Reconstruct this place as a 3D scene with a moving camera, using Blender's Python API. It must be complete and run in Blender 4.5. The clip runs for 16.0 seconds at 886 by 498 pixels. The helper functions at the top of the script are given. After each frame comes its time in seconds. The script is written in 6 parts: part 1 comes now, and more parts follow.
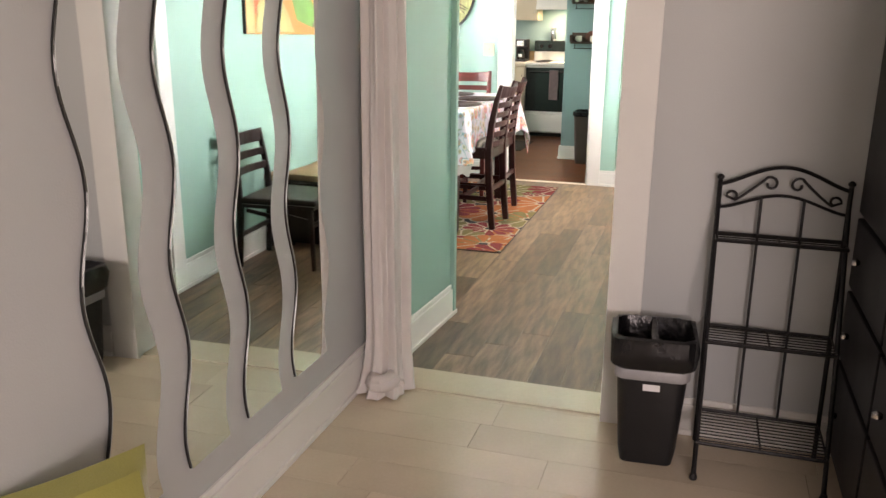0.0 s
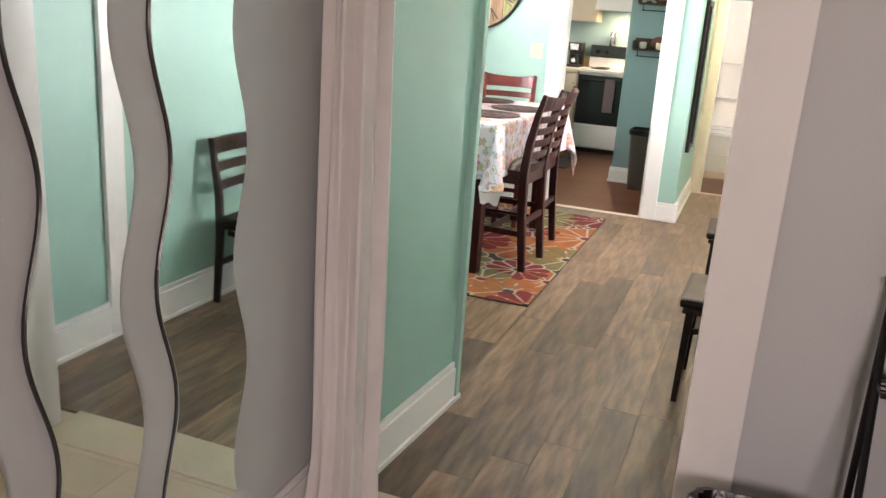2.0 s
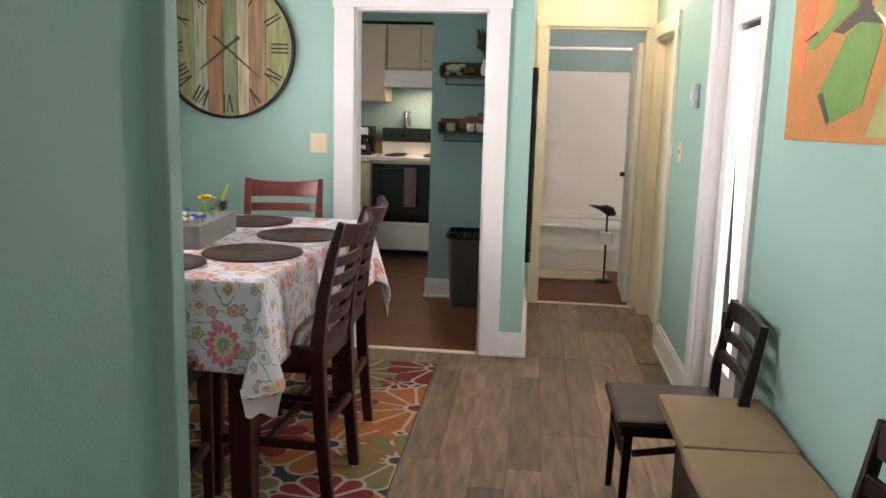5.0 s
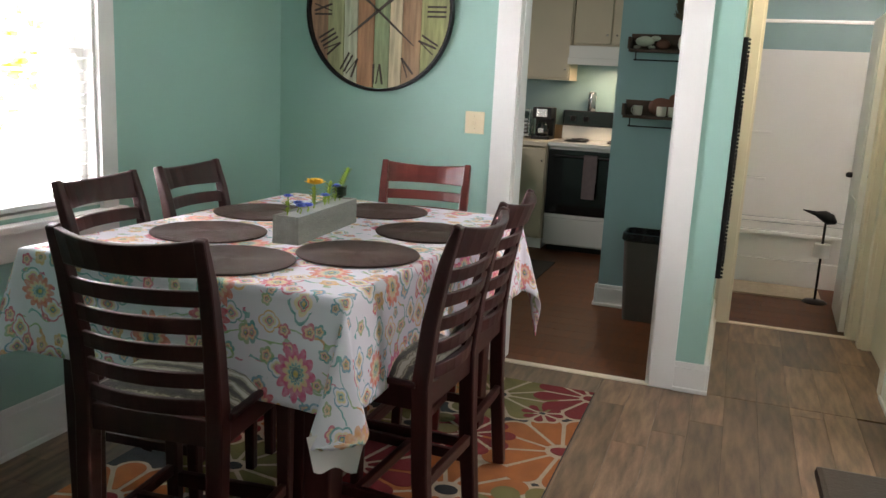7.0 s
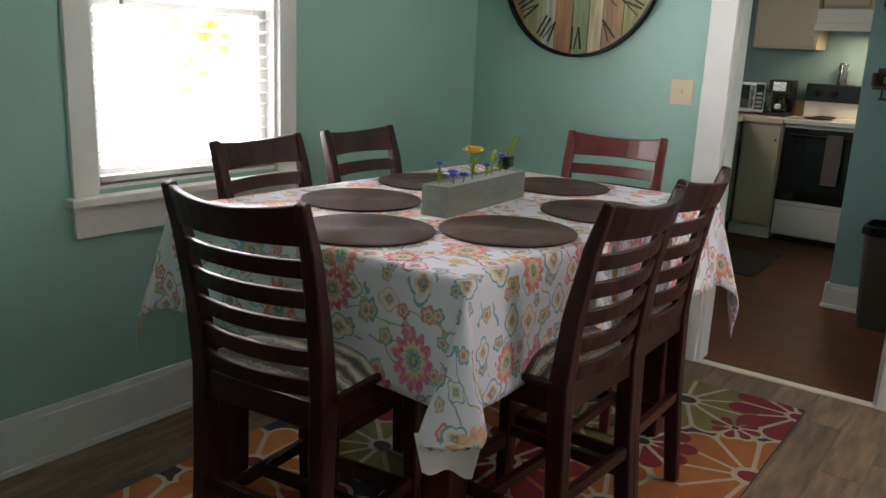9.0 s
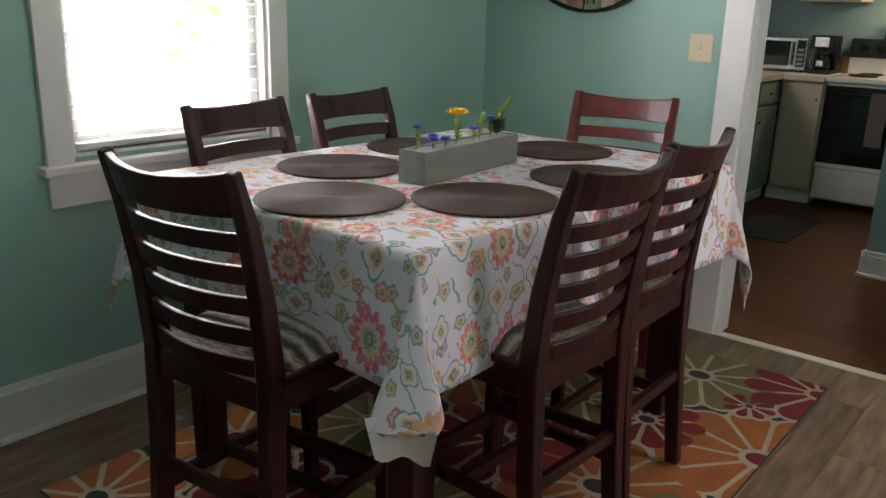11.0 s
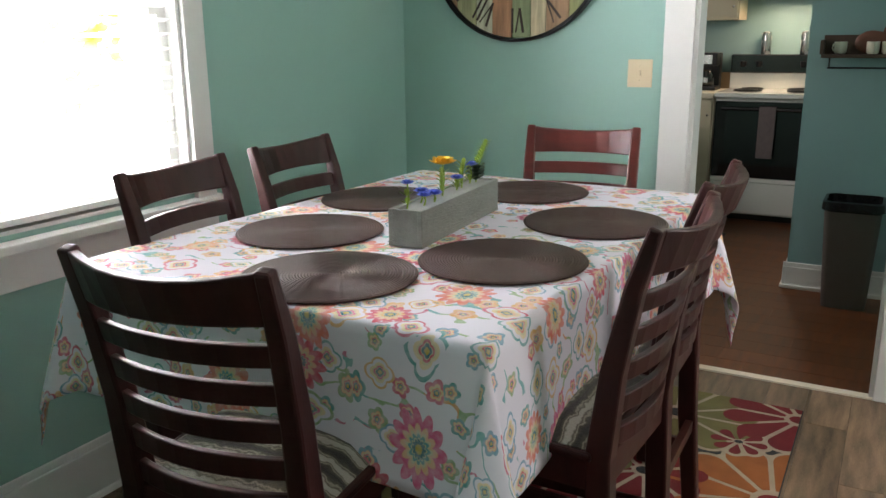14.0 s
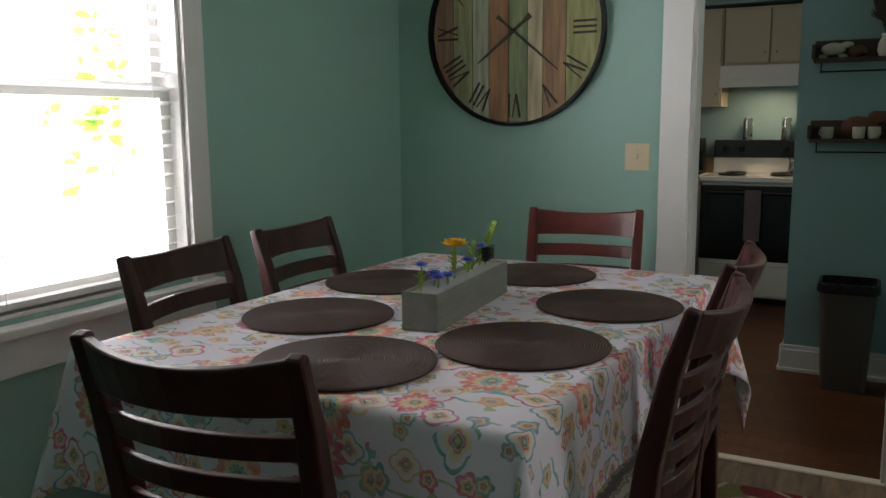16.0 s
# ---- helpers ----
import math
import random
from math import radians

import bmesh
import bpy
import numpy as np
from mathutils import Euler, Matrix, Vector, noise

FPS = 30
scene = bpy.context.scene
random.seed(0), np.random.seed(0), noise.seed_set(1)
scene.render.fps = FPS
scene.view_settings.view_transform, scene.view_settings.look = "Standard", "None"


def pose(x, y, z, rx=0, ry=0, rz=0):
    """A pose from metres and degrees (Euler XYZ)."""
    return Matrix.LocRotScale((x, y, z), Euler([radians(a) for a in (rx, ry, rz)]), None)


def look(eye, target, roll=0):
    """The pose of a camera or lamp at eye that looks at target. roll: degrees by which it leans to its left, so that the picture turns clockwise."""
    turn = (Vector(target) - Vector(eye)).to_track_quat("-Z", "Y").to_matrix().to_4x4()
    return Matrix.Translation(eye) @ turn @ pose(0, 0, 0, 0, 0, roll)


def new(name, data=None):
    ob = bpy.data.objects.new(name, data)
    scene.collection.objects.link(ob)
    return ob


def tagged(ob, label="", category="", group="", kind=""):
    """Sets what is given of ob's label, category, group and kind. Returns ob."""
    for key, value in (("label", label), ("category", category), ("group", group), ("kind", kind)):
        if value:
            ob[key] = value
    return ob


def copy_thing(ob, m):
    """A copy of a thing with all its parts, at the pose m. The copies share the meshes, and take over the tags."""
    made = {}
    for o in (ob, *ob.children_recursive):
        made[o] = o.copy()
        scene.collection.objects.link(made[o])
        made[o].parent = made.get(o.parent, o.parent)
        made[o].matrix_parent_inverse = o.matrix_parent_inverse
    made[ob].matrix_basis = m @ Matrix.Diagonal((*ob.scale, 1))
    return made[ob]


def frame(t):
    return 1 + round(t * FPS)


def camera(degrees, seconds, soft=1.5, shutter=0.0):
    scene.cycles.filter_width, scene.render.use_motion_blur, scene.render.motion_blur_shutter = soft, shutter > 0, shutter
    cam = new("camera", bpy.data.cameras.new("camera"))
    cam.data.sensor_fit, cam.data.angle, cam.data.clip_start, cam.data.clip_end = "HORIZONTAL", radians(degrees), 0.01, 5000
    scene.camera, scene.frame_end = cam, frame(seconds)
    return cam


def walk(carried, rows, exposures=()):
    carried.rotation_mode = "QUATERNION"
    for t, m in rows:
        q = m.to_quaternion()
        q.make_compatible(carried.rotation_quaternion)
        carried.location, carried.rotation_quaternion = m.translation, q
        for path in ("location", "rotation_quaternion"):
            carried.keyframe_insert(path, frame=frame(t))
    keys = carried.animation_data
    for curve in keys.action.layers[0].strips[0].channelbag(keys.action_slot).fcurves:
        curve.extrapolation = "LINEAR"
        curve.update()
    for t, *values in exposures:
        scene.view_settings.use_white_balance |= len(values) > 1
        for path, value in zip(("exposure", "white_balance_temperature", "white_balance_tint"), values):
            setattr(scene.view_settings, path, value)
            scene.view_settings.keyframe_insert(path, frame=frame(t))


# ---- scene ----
cam = camera(56.8, 16.0)
PATH = [
    (0, (0.118, -3.225, 1.574), (-0.457, -1.39, 1.025), 0.4),
    (0.5, (0.14, -3.086, 1.525), (-0.471, -1.331, 0.787), 1.2),
    (1, (0.041, -2.77, 1.52), (-0.569, -1.0, 0.816), 2.2),
    (1.5, (-0.061, -2.431, 1.532), (-0.562, -0.609, 0.877), 1.2),
    (2, (-0.122, -2.064, 1.515), (-0.786, -0.261, 0.959), 4.0),
    (2.5, (-0.207, -1.723, 1.419), (-0.797, 0.144, 1.011), 5.6),
    (3, (-0.475, -1.321, 1.475), (-0.938, 0.574, 1.032), 2.4),
    (3.5, (-0.529, -1.007, 1.484), (-0.974, 0.902, 1.086), 0.8),
    (4, (-0.591, -0.695, 1.493), (-0.858, 1.256, 1.142), 1.4),
    (4.2, (-0.625, -0.571, 1.508), (-0.803, 1.391, 1.162), 0.9),
    (6.3, (-0.611, 0.306, 1.516), (-0.985, 2.236, 1.153), 3.4),
    (6.5, (-0.638, 0.4, 1.514), (-1.069, 2.323, 1.174), 3.2),
    (7, (-0.604, 0.561, 1.468), (-1.252, 2.409, 1.063), 2.9),
    (7.5, (-0.502, 0.684, 1.459), (-1.342, 2.458, 1.076), 5.4),
    (8, (-0.462, 0.763, 1.439), (-1.333, 2.51, 1.006), 2.3),
    (8.5, (-0.508, 0.843, 1.411), (-1.491, 2.516, 0.927), 2.8),
    (8.7, (-0.53, 0.874, 1.414), (-1.612, 2.487, 0.94), 2.8),
    (10.8, (-0.455, 1.144, 1.403), (-1.674, 2.634, 0.861), 1.7),
    (11, (-0.458, 1.156, 1.398), (-1.666, 2.646, 0.83), 1.6),
    (11.5, (-0.456, 1.176, 1.39), (-1.654, 2.674, 0.824), 2.1),
    (12, (-0.481, 1.178, 1.388), (-1.651, 2.698, 0.823), 2.6),
    (12.5, (-0.643, 1.157, 1.382), (-1.705, 2.764, 0.844), 1.9),
    (13, (-0.812, 1.136, 1.375), (-1.767, 2.786, 0.77), -1.2),
    (13.5, (-0.9, 1.172, 1.37), (-1.874, 2.791, 0.713), 1.4),
    (14, (-0.925, 1.198, 1.419), (-1.867, 2.889, 0.914), -0.6),
    (14.5, (-0.948, 1.164, 1.458), (-1.793, 2.921, 1.012), -0.8),
    (15, (-0.983, 1.16, 1.455), (-1.843, 2.93, 1.1), 1.2),
    (15.5, (-1.016, 1.17, 1.441), (-1.934, 2.918, 1.118), 0.2),
    (16, (-1.024, 1.199, 1.408), (-1.938, 2.952, 1.102), -0.5),
]
walk(cam, [(t, look(eye, target, roll)) for t, eye, target, roll in PATH],
     exposures=[(t, stops, kelvin, tint) for t, stops, kelvin, tint in (
         (0, 1.35, 7100, 25), (0.5, 1.55, 7100, 25), (1.5, 1.5, 6950, 26), (2, 1.2, 6950, 28), (2.5, 0.65, 6950, 29), (3, 0.2, 6950, 29), (3.5, 0.05, 6950, 31), (4, 0.0, 7000, 31), (6.5, -0.05, 6750, 25), (8.5, -0.55, 6700, 22),
         (11, -0.6, 6700, 21), (12, -0.65, 6700, 20), (13, -0.45, 6600, 20), (14, -0.15, 6600, 20), (14.5, -0.5, 6600, 20), (15, -0.8, 6700, 20), (16, -1.4, 6700, 20))])

# ---- world and lights ----
world = bpy.data.worlds.new("sky")
scene.world = world
world.use_nodes = True
wn = world.node_tree.nodes
sky = wn.new("ShaderNodeTexSky")
sky.sky_type, sky.sun_disc = "NISHITA", False
sky.sun_elevation, sky.sun_rotation = radians(48), radians(200)
world.node_tree.links.new(sky.outputs[0], wn["Background"].inputs[0])
wn["Background"].inputs[1].default_value = 0.12

sun = new("sun", bpy.data.lights.new("sun", "SUN"))
sun.data.energy, sun.data.angle, sun.data.color = 3.0, radians(0.53), (1.0, 0.95, 0.88)
sun.matrix_world = pose(0, 0, 8, 42, 0, 200)


def area(name, eye, target, sx, sy, watts, colour):
    ob = new(name, bpy.data.lights.new(name, "AREA"))
    ob.data.shape, ob.data.size, ob.data.size_y = "RECTANGLE", sx, sy
    ob.data.energy, ob.data.color = watts, colour
    ob.matrix_world = look(eye, target)
    return ob


XR_DOOR = 0.335  # just outside the glazed hall door
# daylight in the openings: dining window, glazed hall door; added fill for the front room and kitchen; the hall's
# ceiling lamp
area("dining_window_daylight", (-3.46, 3.2, 1.53), (0, 3.2, 1.35), 1.9, 1.75, 590, (0.95, 0.98, 1.0))
area("hall_door_daylight", (XR_DOOR, 3.5, 1.12), (-3, 3.5, 1.0), 0.56, 1.5, 13, (1.0, 0.98, 0.96))
# added fill from behind the camera; no window is seen there
area("front_room_fill", (1.5, -5.0, 1.5), (0.0, -0.8, 1.0), 1.35, 1.25, 36, (1.0, 0.90, 0.84))
# added fill to brighten the kitchen; the wall behind it is solid
area("kitchen_fill", (-3.12, 5.75, 1.55), (-1.5, 5.9, 1.0), 0.8, 0.9, 38, (1.0, 0.97, 0.91))
area("range_hood_lamp", (-1.76, 8.10, 1.64), (-1.76, 8.101, 0), 0.26, 0.12, 7, (1.0, 0.80, 0.52))
bath = new("bath_lamp_light", bpy.data.lights.new("bath_lamp_light", "POINT"))
bath.data.energy, bath.data.color, bath.data.shadow_soft_size, bath.location = 38, (1.0, 0.95, 0.88), 0.09, (0.3, 6.6, 2.36)
lamp = new("hall_lamp_light", bpy.data.lights.new("hall_lamp_light", "POINT"))
lamp.data.energy, lamp.data.color, lamp.data.shadow_soft_size, lamp.location = 25, (1.0, 0.80, 0.54), 0.09, (-0.17, 5.3, 2.4)


# ---- materials ----
def material(name, colour, rough=0.5, metal=0.0, vary=0.12, scale=6.0, bump=0.05, fine=120.0, stretch=(1, 1, 1), coat=0.0, random_each=0.0, sheen=0.0, spec=0.5):
    m = bpy.data.materials.new(name)
    m.use_nodes = True
    n, l = m.node_tree.nodes, m.node_tree.links
    b = n["Principled BSDF"]
    b.inputs["Roughness"].default_value, b.inputs["Metallic"].default_value = rough, metal
    b.inputs["Coat Weight"].default_value = coat
    b.inputs["Specular IOR Level"].default_value = spec
    b.inputs["Sheen Weight"].default_value = sheen
    tc, mp = n.new("ShaderNodeTexCoord"), n.new("ShaderNodeMapping")
    mp.inputs["Scale"].default_value = stretch
    l.new(tc.outputs["Object"], mp.inputs[0])
    big, small = n.new("ShaderNodeTexNoise"), n.new("ShaderNodeTexNoise")
    big.inputs["Scale"].default_value, big.inputs["Detail"].default_value = scale, 5
    small.inputs["Scale"].default_value, small.inputs["Detail"].default_value = fine, 3
    l.new(mp.outputs[0], big.inputs[0]), l.new(mp.outputs[0], small.inputs[0])
    mix = n.new("ShaderNodeMix")
    mix.data_type = "RGBA"
    c = Vector(colour)
    mix.inputs["A"].default_value = (*(c * (1 - vary)), 1)
    mix.inputs["B"].default_value = (*[min(v, 0.95) for v in c * (1 + vary)], 1)
    add = n.new("ShaderNodeMath")
    add.operation = "MULTIPLY_ADD"
    l.new(small.outputs[0], add.inputs[0])
    add.inputs[1].default_value = 0.35
    off = n.new("ShaderNodeMath")
    off.operation = "MULTIPLY_ADD"
    l.new(big.outputs[0], off.inputs[0])
    off.inputs[1].default_value, off.inputs[2].default_value = 1.5, -0.42
    l.new(off.outputs[0], add.inputs[2])
    l.new(add.outputs[0], mix.inputs["Factor"])
    out = mix.outputs["Result"]
    if random_each:
        info, hsv, rng = n.new("ShaderNodeObjectInfo"), n.new("ShaderNodeHueSaturation"), n.new("ShaderNodeMapRange")
        rng.inputs["To Min"].default_value, rng.inputs["To Max"].default_value = 1 - random_each, 1 + random_each
        l.new(info.outputs["Random"], rng.inputs["Value"])
        l.new(rng.outputs[0], hsv.inputs["Value"])
        l.new(out, hsv.inputs["Color"])
        out = hsv.outputs[0]
    l.new(out, b.inputs["Base Color"])
    if bump:
        bm_ = n.new("ShaderNodeBump")
        bm_.inputs["Strength"].default_value, bm_.inputs["Distance"].default_value = bump, 0.01
        l.new(small.outputs[0], bm_.inputs["Height"])
        l.new(bm_.outputs[0], b.inputs["Normal"])
        rr = n.new("ShaderNodeMapRange")
        rr.inputs["To Min"].default_value, rr.inputs["To Max"].default_value = max(rough - 0.07, 0.02), min(rough + 0.09, 1)
        l.new(big.outputs[0], rr.inputs["Value"])
        l.new(rr.outputs[0], b.inputs["Roughness"])
    return m


AQUA = material("aqua_wall_paint", (0.27, 0.46, 0.395), 0.52, vary=0.05, scale=1.6, bump=0.10, fine=190)
BLUE = material("blue_wall_paint", (0.215, 0.345, 0.35), 0.45, vary=0.05, scale=1.6, bump=0.08, fine=190)
GREY = material("grey_wall_paint", (0.46, 0.48, 0.48), 0.5, vary=0.04, scale=1.4, bump=0.08, fine=190)
WHITE = material("white_trim_paint", (0.72, 0.72, 0.69), 0.35, vary=0.04, scale=5, bump=0.05, fine=90)
CREAM = material("cream_trim_paint", (0.75, 0.68, 0.55), 0.4, vary=0.05, scale=5, bump=0.05, fine=90)
CEIL = material("ceiling_paint", (0.75, 0.75, 0.72), 0.7, vary=0.03, scale=2, bump=0.1)
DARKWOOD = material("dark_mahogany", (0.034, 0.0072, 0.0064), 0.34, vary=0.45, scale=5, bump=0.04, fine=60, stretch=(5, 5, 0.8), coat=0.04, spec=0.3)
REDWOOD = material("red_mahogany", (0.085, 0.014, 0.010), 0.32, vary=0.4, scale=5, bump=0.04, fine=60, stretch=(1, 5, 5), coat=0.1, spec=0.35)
PLANK = material("wood_look_plank", (0.165, 0.108, 0.068), 0.40, vary=0.95, scale=2.6, bump=0.08, fine=42, stretch=(9, 1.5, 4), random_each=0.42, spec=0.4)
KPLANK = material("brown_laminate", (0.105, 0.036, 0.014), 0.46, spec=0.2, vary=0.5, scale=3.5, bump=0.05, fine=60, stretch=(1.0, 7, 4), random_each=0.18)
TILE = material("cream_floor_tile", (0.55, 0.47, 0.36), 0.17, vary=0.13, scale=2.2, bump=0.03, fine=70, random_each=0.05)
GROUT = material("grout", (0.50, 0.43, 0.33), 0.8, vary=0.15, scale=9)
GAP = material("dark_underlay", (0.05, 0.035, 0.025), 0.8)
MIRROR = material("mirror_glass", (0.86, 0.89, 0.87), 0.02, metal=1.0, vary=0.0, bump=0)
BLACK = material("black_metal", (0.012, 0.011, 0.012), 0.4, metal=0.6, vary=0.3, scale=12, bump=0.06)
BLACKEDGE = material("black_glass_edge", (0.01, 0.01, 0.01), 0.3)
LINEN = material("white_linen", (0.60, 0.57, 0.55), 0.85, vary=0.07, scale=9, bump=0.25, fine=400, sheen=0.3)


# ---- mesh helpers ----
def box(bm, x0, x1, y0, y1, z0, z1, bevel=0.0):
    tmp = bmesh.new() if bevel else bm
    v = [tmp.verts.new((x, y, z)) for z in (z0, z1) for y in (y0, y1) for x in (x0, x1)]
    fs = [tmp.faces.new([v[i] for i in q]) for q in ((0, 2, 3, 1), (4, 5, 7, 6), (0, 1, 5, 4), (2, 6, 7, 3), (0, 4, 6, 2), (1, 3, 7, 5))]
    if bevel:
        bmesh.ops.bevel(tmp, geom=tmp.edges[:], offset=bevel, segments=2, profile=0.6, affect="EDGES")
        me = bpy.data.meshes.new("tmp")
        tmp.to_mesh(me)
        tmp.free()
        bm.from_mesh(me)
        bpy.data.meshes.remove(me)
    return bm


def B(*dims, bevel=0.0):
    return box(bmesh.new(), *dims, bevel=bevel)


def sweep(bm, pts, w, d=None, sides=8, up=(0, 0, 1), closed=False):
    """A bar swept along pts: round of radius w, or flat w by d when d is given. w may be a list, one for each point."""
    pts = [Vector(p) for p in pts]
    rings, n = [], len(pts)
    for i, p in enumerate(pts):
        a, b_ = pts[(i - 1) % n if closed else max(i - 1, 0)], pts[(i + 1) % n if closed else min(i + 1, n - 1)]
        t = (b_ - a).normalized()
        s = t.cross(Vector(up))
        s = s.normalized() if s.length > 1e-4 else t.cross(Vector((1, 0, 0))).normalized()
        u = s.cross(t).normalized()
        ww = w[i] if isinstance(w, (list, tuple)) else w
        if d is None:
            off = [(math.cos(2 * math.pi * k / sides) * ww, math.sin(2 * math.pi * k / sides) * ww) for k in range(sides)]
        else:
            dd = d[i] if isinstance(d, (list, tuple)) else d
            off = [(-ww / 2, -dd / 2), (ww / 2, -dd / 2), (ww / 2, dd / 2), (-ww / 2, dd / 2)]
        rings.append([bm.verts.new(p + s * x + u * y) for x, y in off])
    k = len(rings[0])
    for i in range(n if closed else n - 1):
        r0, r1 = rings[i], rings[(i + 1) % n]
        for j in range(k):
            bm.faces.new((r0[j], r0[(j + 1) % k], r1[(j + 1) % k], r1[j]))
    if not closed:
        bm.faces.new(rings[0][::-1]), bm.faces.new(rings[-1])
    return bm


def lathe(bm, prof, sides=24, cx=0, cy=0, cz=0):
    """A turned shape from (radius, height) pairs, closed at both ends."""
    rings = [[bm.verts.new((cx + r * math.cos(2 * math.pi * k / sides), cy + r * math.sin(2 * math.pi * k / sides), cz + z)) for k in range(sides)] for r, z in prof]
    for a, b_ in zip(rings, rings[1:]):
        for j in range(sides):
            bm.faces.new((a[j], a[(j + 1) % sides], b_[(j + 1) % sides], b_[j]))
    bm.faces.new(rings[0][::-1]), bm.faces.new(rings[-1])
    return bm


def part(name, bm, mat, parent=None, label="", smooth=False, bevel=0.0):
    me = bpy.data.meshes.new(name)
    bmesh.ops.recalc_face_normals(bm, faces=bm.faces[:])
    if smooth:
        for f in bm.faces:
            f.smooth = True
    bm.to_mesh(me)
    bm.free()
    if smooth:
        me.set_sharp_from_angle(angle=radians(38))
    for m in mat if isinstance(mat, (list, tuple)) else [mat]:
        me.materials.append(m)
    ob = new(name, me)
    if parent:
        ob.parent = parent
    if bevel:
        md = ob.modifiers.new("bevel", "BEVEL")
        md.width, md.segments, md.limit_method, md.angle_limit = bevel, 2, "ANGLE", radians(40)
    if label:
        ob["label"] = label
    return ob


def thing(name, m, label, category, group=""):
    ob = new(name)
    ob.empty_display_size = 0.1
    ob.matrix_basis = m
    return tagged(ob, label, category, group)


def structure(name, bm, mat, label, category="", bevel=0.0):
    return tagged(part(name, bm, mat, bevel=bevel), label, category or name.split("_")[0], kind="structure")


# ---- the shell ----
H = 2.6
YW = 4.65                     # far dining wall
XL, XR = -3.05, 0.232          # dining window wall, hall picture wall
XM, XS = -1.22, -1.105        # mirror wall, stub wall at the doorway
DF, DB = -0.16, -0.02         # front and back of the doorway wall


def lean(bm):
    """The short wall beside the doorway runs four degrees off the others."""
    for v in bm.verts:
        v.co.x += 0.07 * (v.co.y - 0.85)
    return bm


# floors' beds (pieces follow at the end of the file)
floor = structure("floor", box(box(B(-3.2, -1.1, 0.64, 4.66, -0.12, -0.006), -1.1, 0.5, 0.065, 4.66, -0.12, -0.006), -0.76, 0.5, 4.66, 6.09, -0.12, -0.006), GAP, "grey-brown wood-look plank floor of the dining hall")
floor_front = structure("floor_front_room", box(B(-1.4, 3.0, -5.2, DB, -0.12, -0.006), -1.4, 0.0, DB, 0.065, -0.12, -0.006), GROUT, "glossy cream tiled floor of the front room", "floor")
floor_kitchen = structure("floor_kitchen", B(-3.4, -0.76, 4.66, 8.6, -0.12, -0.006), GAP, "red-brown laminate plank floor of the kitchen", "floor")
floor_bath = structure("floor_bathroom", B(-0.76, 1.6, 6.09, 8.6, -0.12, -0.006), GAP, "brown laminate floor of the bathroom", "floor")
structure("ceiling", B(-3.4, 3.0, -5.2, 8.7, H, H + 0.1), CEIL, "plain white painted ceiling")

# front room
structure("wall_mirror_side", B(XM - 0.12, XM, -5.2, 0.0, 0, H), GREY, "pale grey painted wall that carries wavy mirrors", "wall")
bm = B(-0.14, 3.0, DF, DB, 0, H)
box(bm, -1.22, -0.14, DF, DB, 2.06, H)
structure("wall_doorway", bm, GREY, "pale grey wall with the cased opening to the hall", "wall")
# unseen end wall; its opening is assumed, to go with the fill lamp
bm = B(-1.34, 0.8, -5.2, -5.05, 0, H)
box(bm, 2.2, 3.05, -5.2, -5.05, 0, H), box(bm, 0.8, 2.2, -5.2, -5.05, 0, 0.85), box(bm, 0.8, 2.2, -5.2, -5.05, 2.15, H)
structure("wall_front", bm, GREY, "unseen grey front room wall with an added window opening", "wall")
structure("wall_front_room_east", B(2.9, 3.05, -5.05, DF, 0, H), GREY, "plain grey wall of the front room", "wall")

# stub wall between doorway and dining room
structure("wall_stub", lean(B(XS - 0.155, XS, 0.0, 0.81, 0, H)), AQUA, "short aqua wall beside the doorway", "wall")
structure("wall_dining_south", B(-3.2, XS - 0.165, 0.64, 0.76, 0, H), AQUA, "aqua wall of the dining room", "wall")
structure("trim_stub_end", B(XS - 0.155, XS + 0.024, 0.81, 0.85, 0, H, bevel=0.004), AQUA, "painted corner board at the end of the stub wall", "trim")

# window wall
WY0, WY1, WZ0, WZ1 = 2.43, 3.235, 0.895, 2.16
bm = B(XL - 0.14, XL, 0.76, WY0, 0, H)
box(bm, XL - 0.14, XL, WY1, YW + 0.12, 0, H), box(bm, XL - 0.14, XL, WY0, WY1, 0, WZ0), box(bm, XL - 0.14, XL, WY0, WY1, WZ1, H)
structure("wall_window", bm, AQUA, "aqua painted wall with the dining room window", "wall")

# far wall with the kitchen opening
KX0, KX1, KZ = -1.683, -0.897, 2.048
bm = B(XL, KX0, YW, YW + 0.12, 0, H)
box(bm, KX1, -0.64, YW, YW + 0.12, 0, H), box(bm, KX0, KX1, YW, YW + 0.12, KZ, H)
structure("wall_clock", bm, AQUA, "aqua painted wall that carries the clock and the kitchen opening", "wall")

# hall beyond, bathroom wall
DY0, DY1, SY0, SY1 = 3.10, 3.90, 5.10, 5.88  # glazed door, side door
structure("wall_hall_west", B(-0.76, -0.64, YW + 0.12, 6.08, 0, H), AQUA, "narrow hall wall towards the bathroom", "wall")
BX0, BX1, BZ, BY = -0.548, 0.185, 2.09, 6.08
bm = B(-0.76, BX0, BY, BY + 0.12, 0, H)
box(bm, BX1, 1.5, BY, BY + 0.12, 0, H), box(bm, BX0, BX1, BY, BY + 0.12, BZ, H)
structure("wall_bath", bm, CREAM, "cream wall with the bathroom doorway", "wall")
bm = B(XR, XR + 0.12, DB, DY0, 0, H)
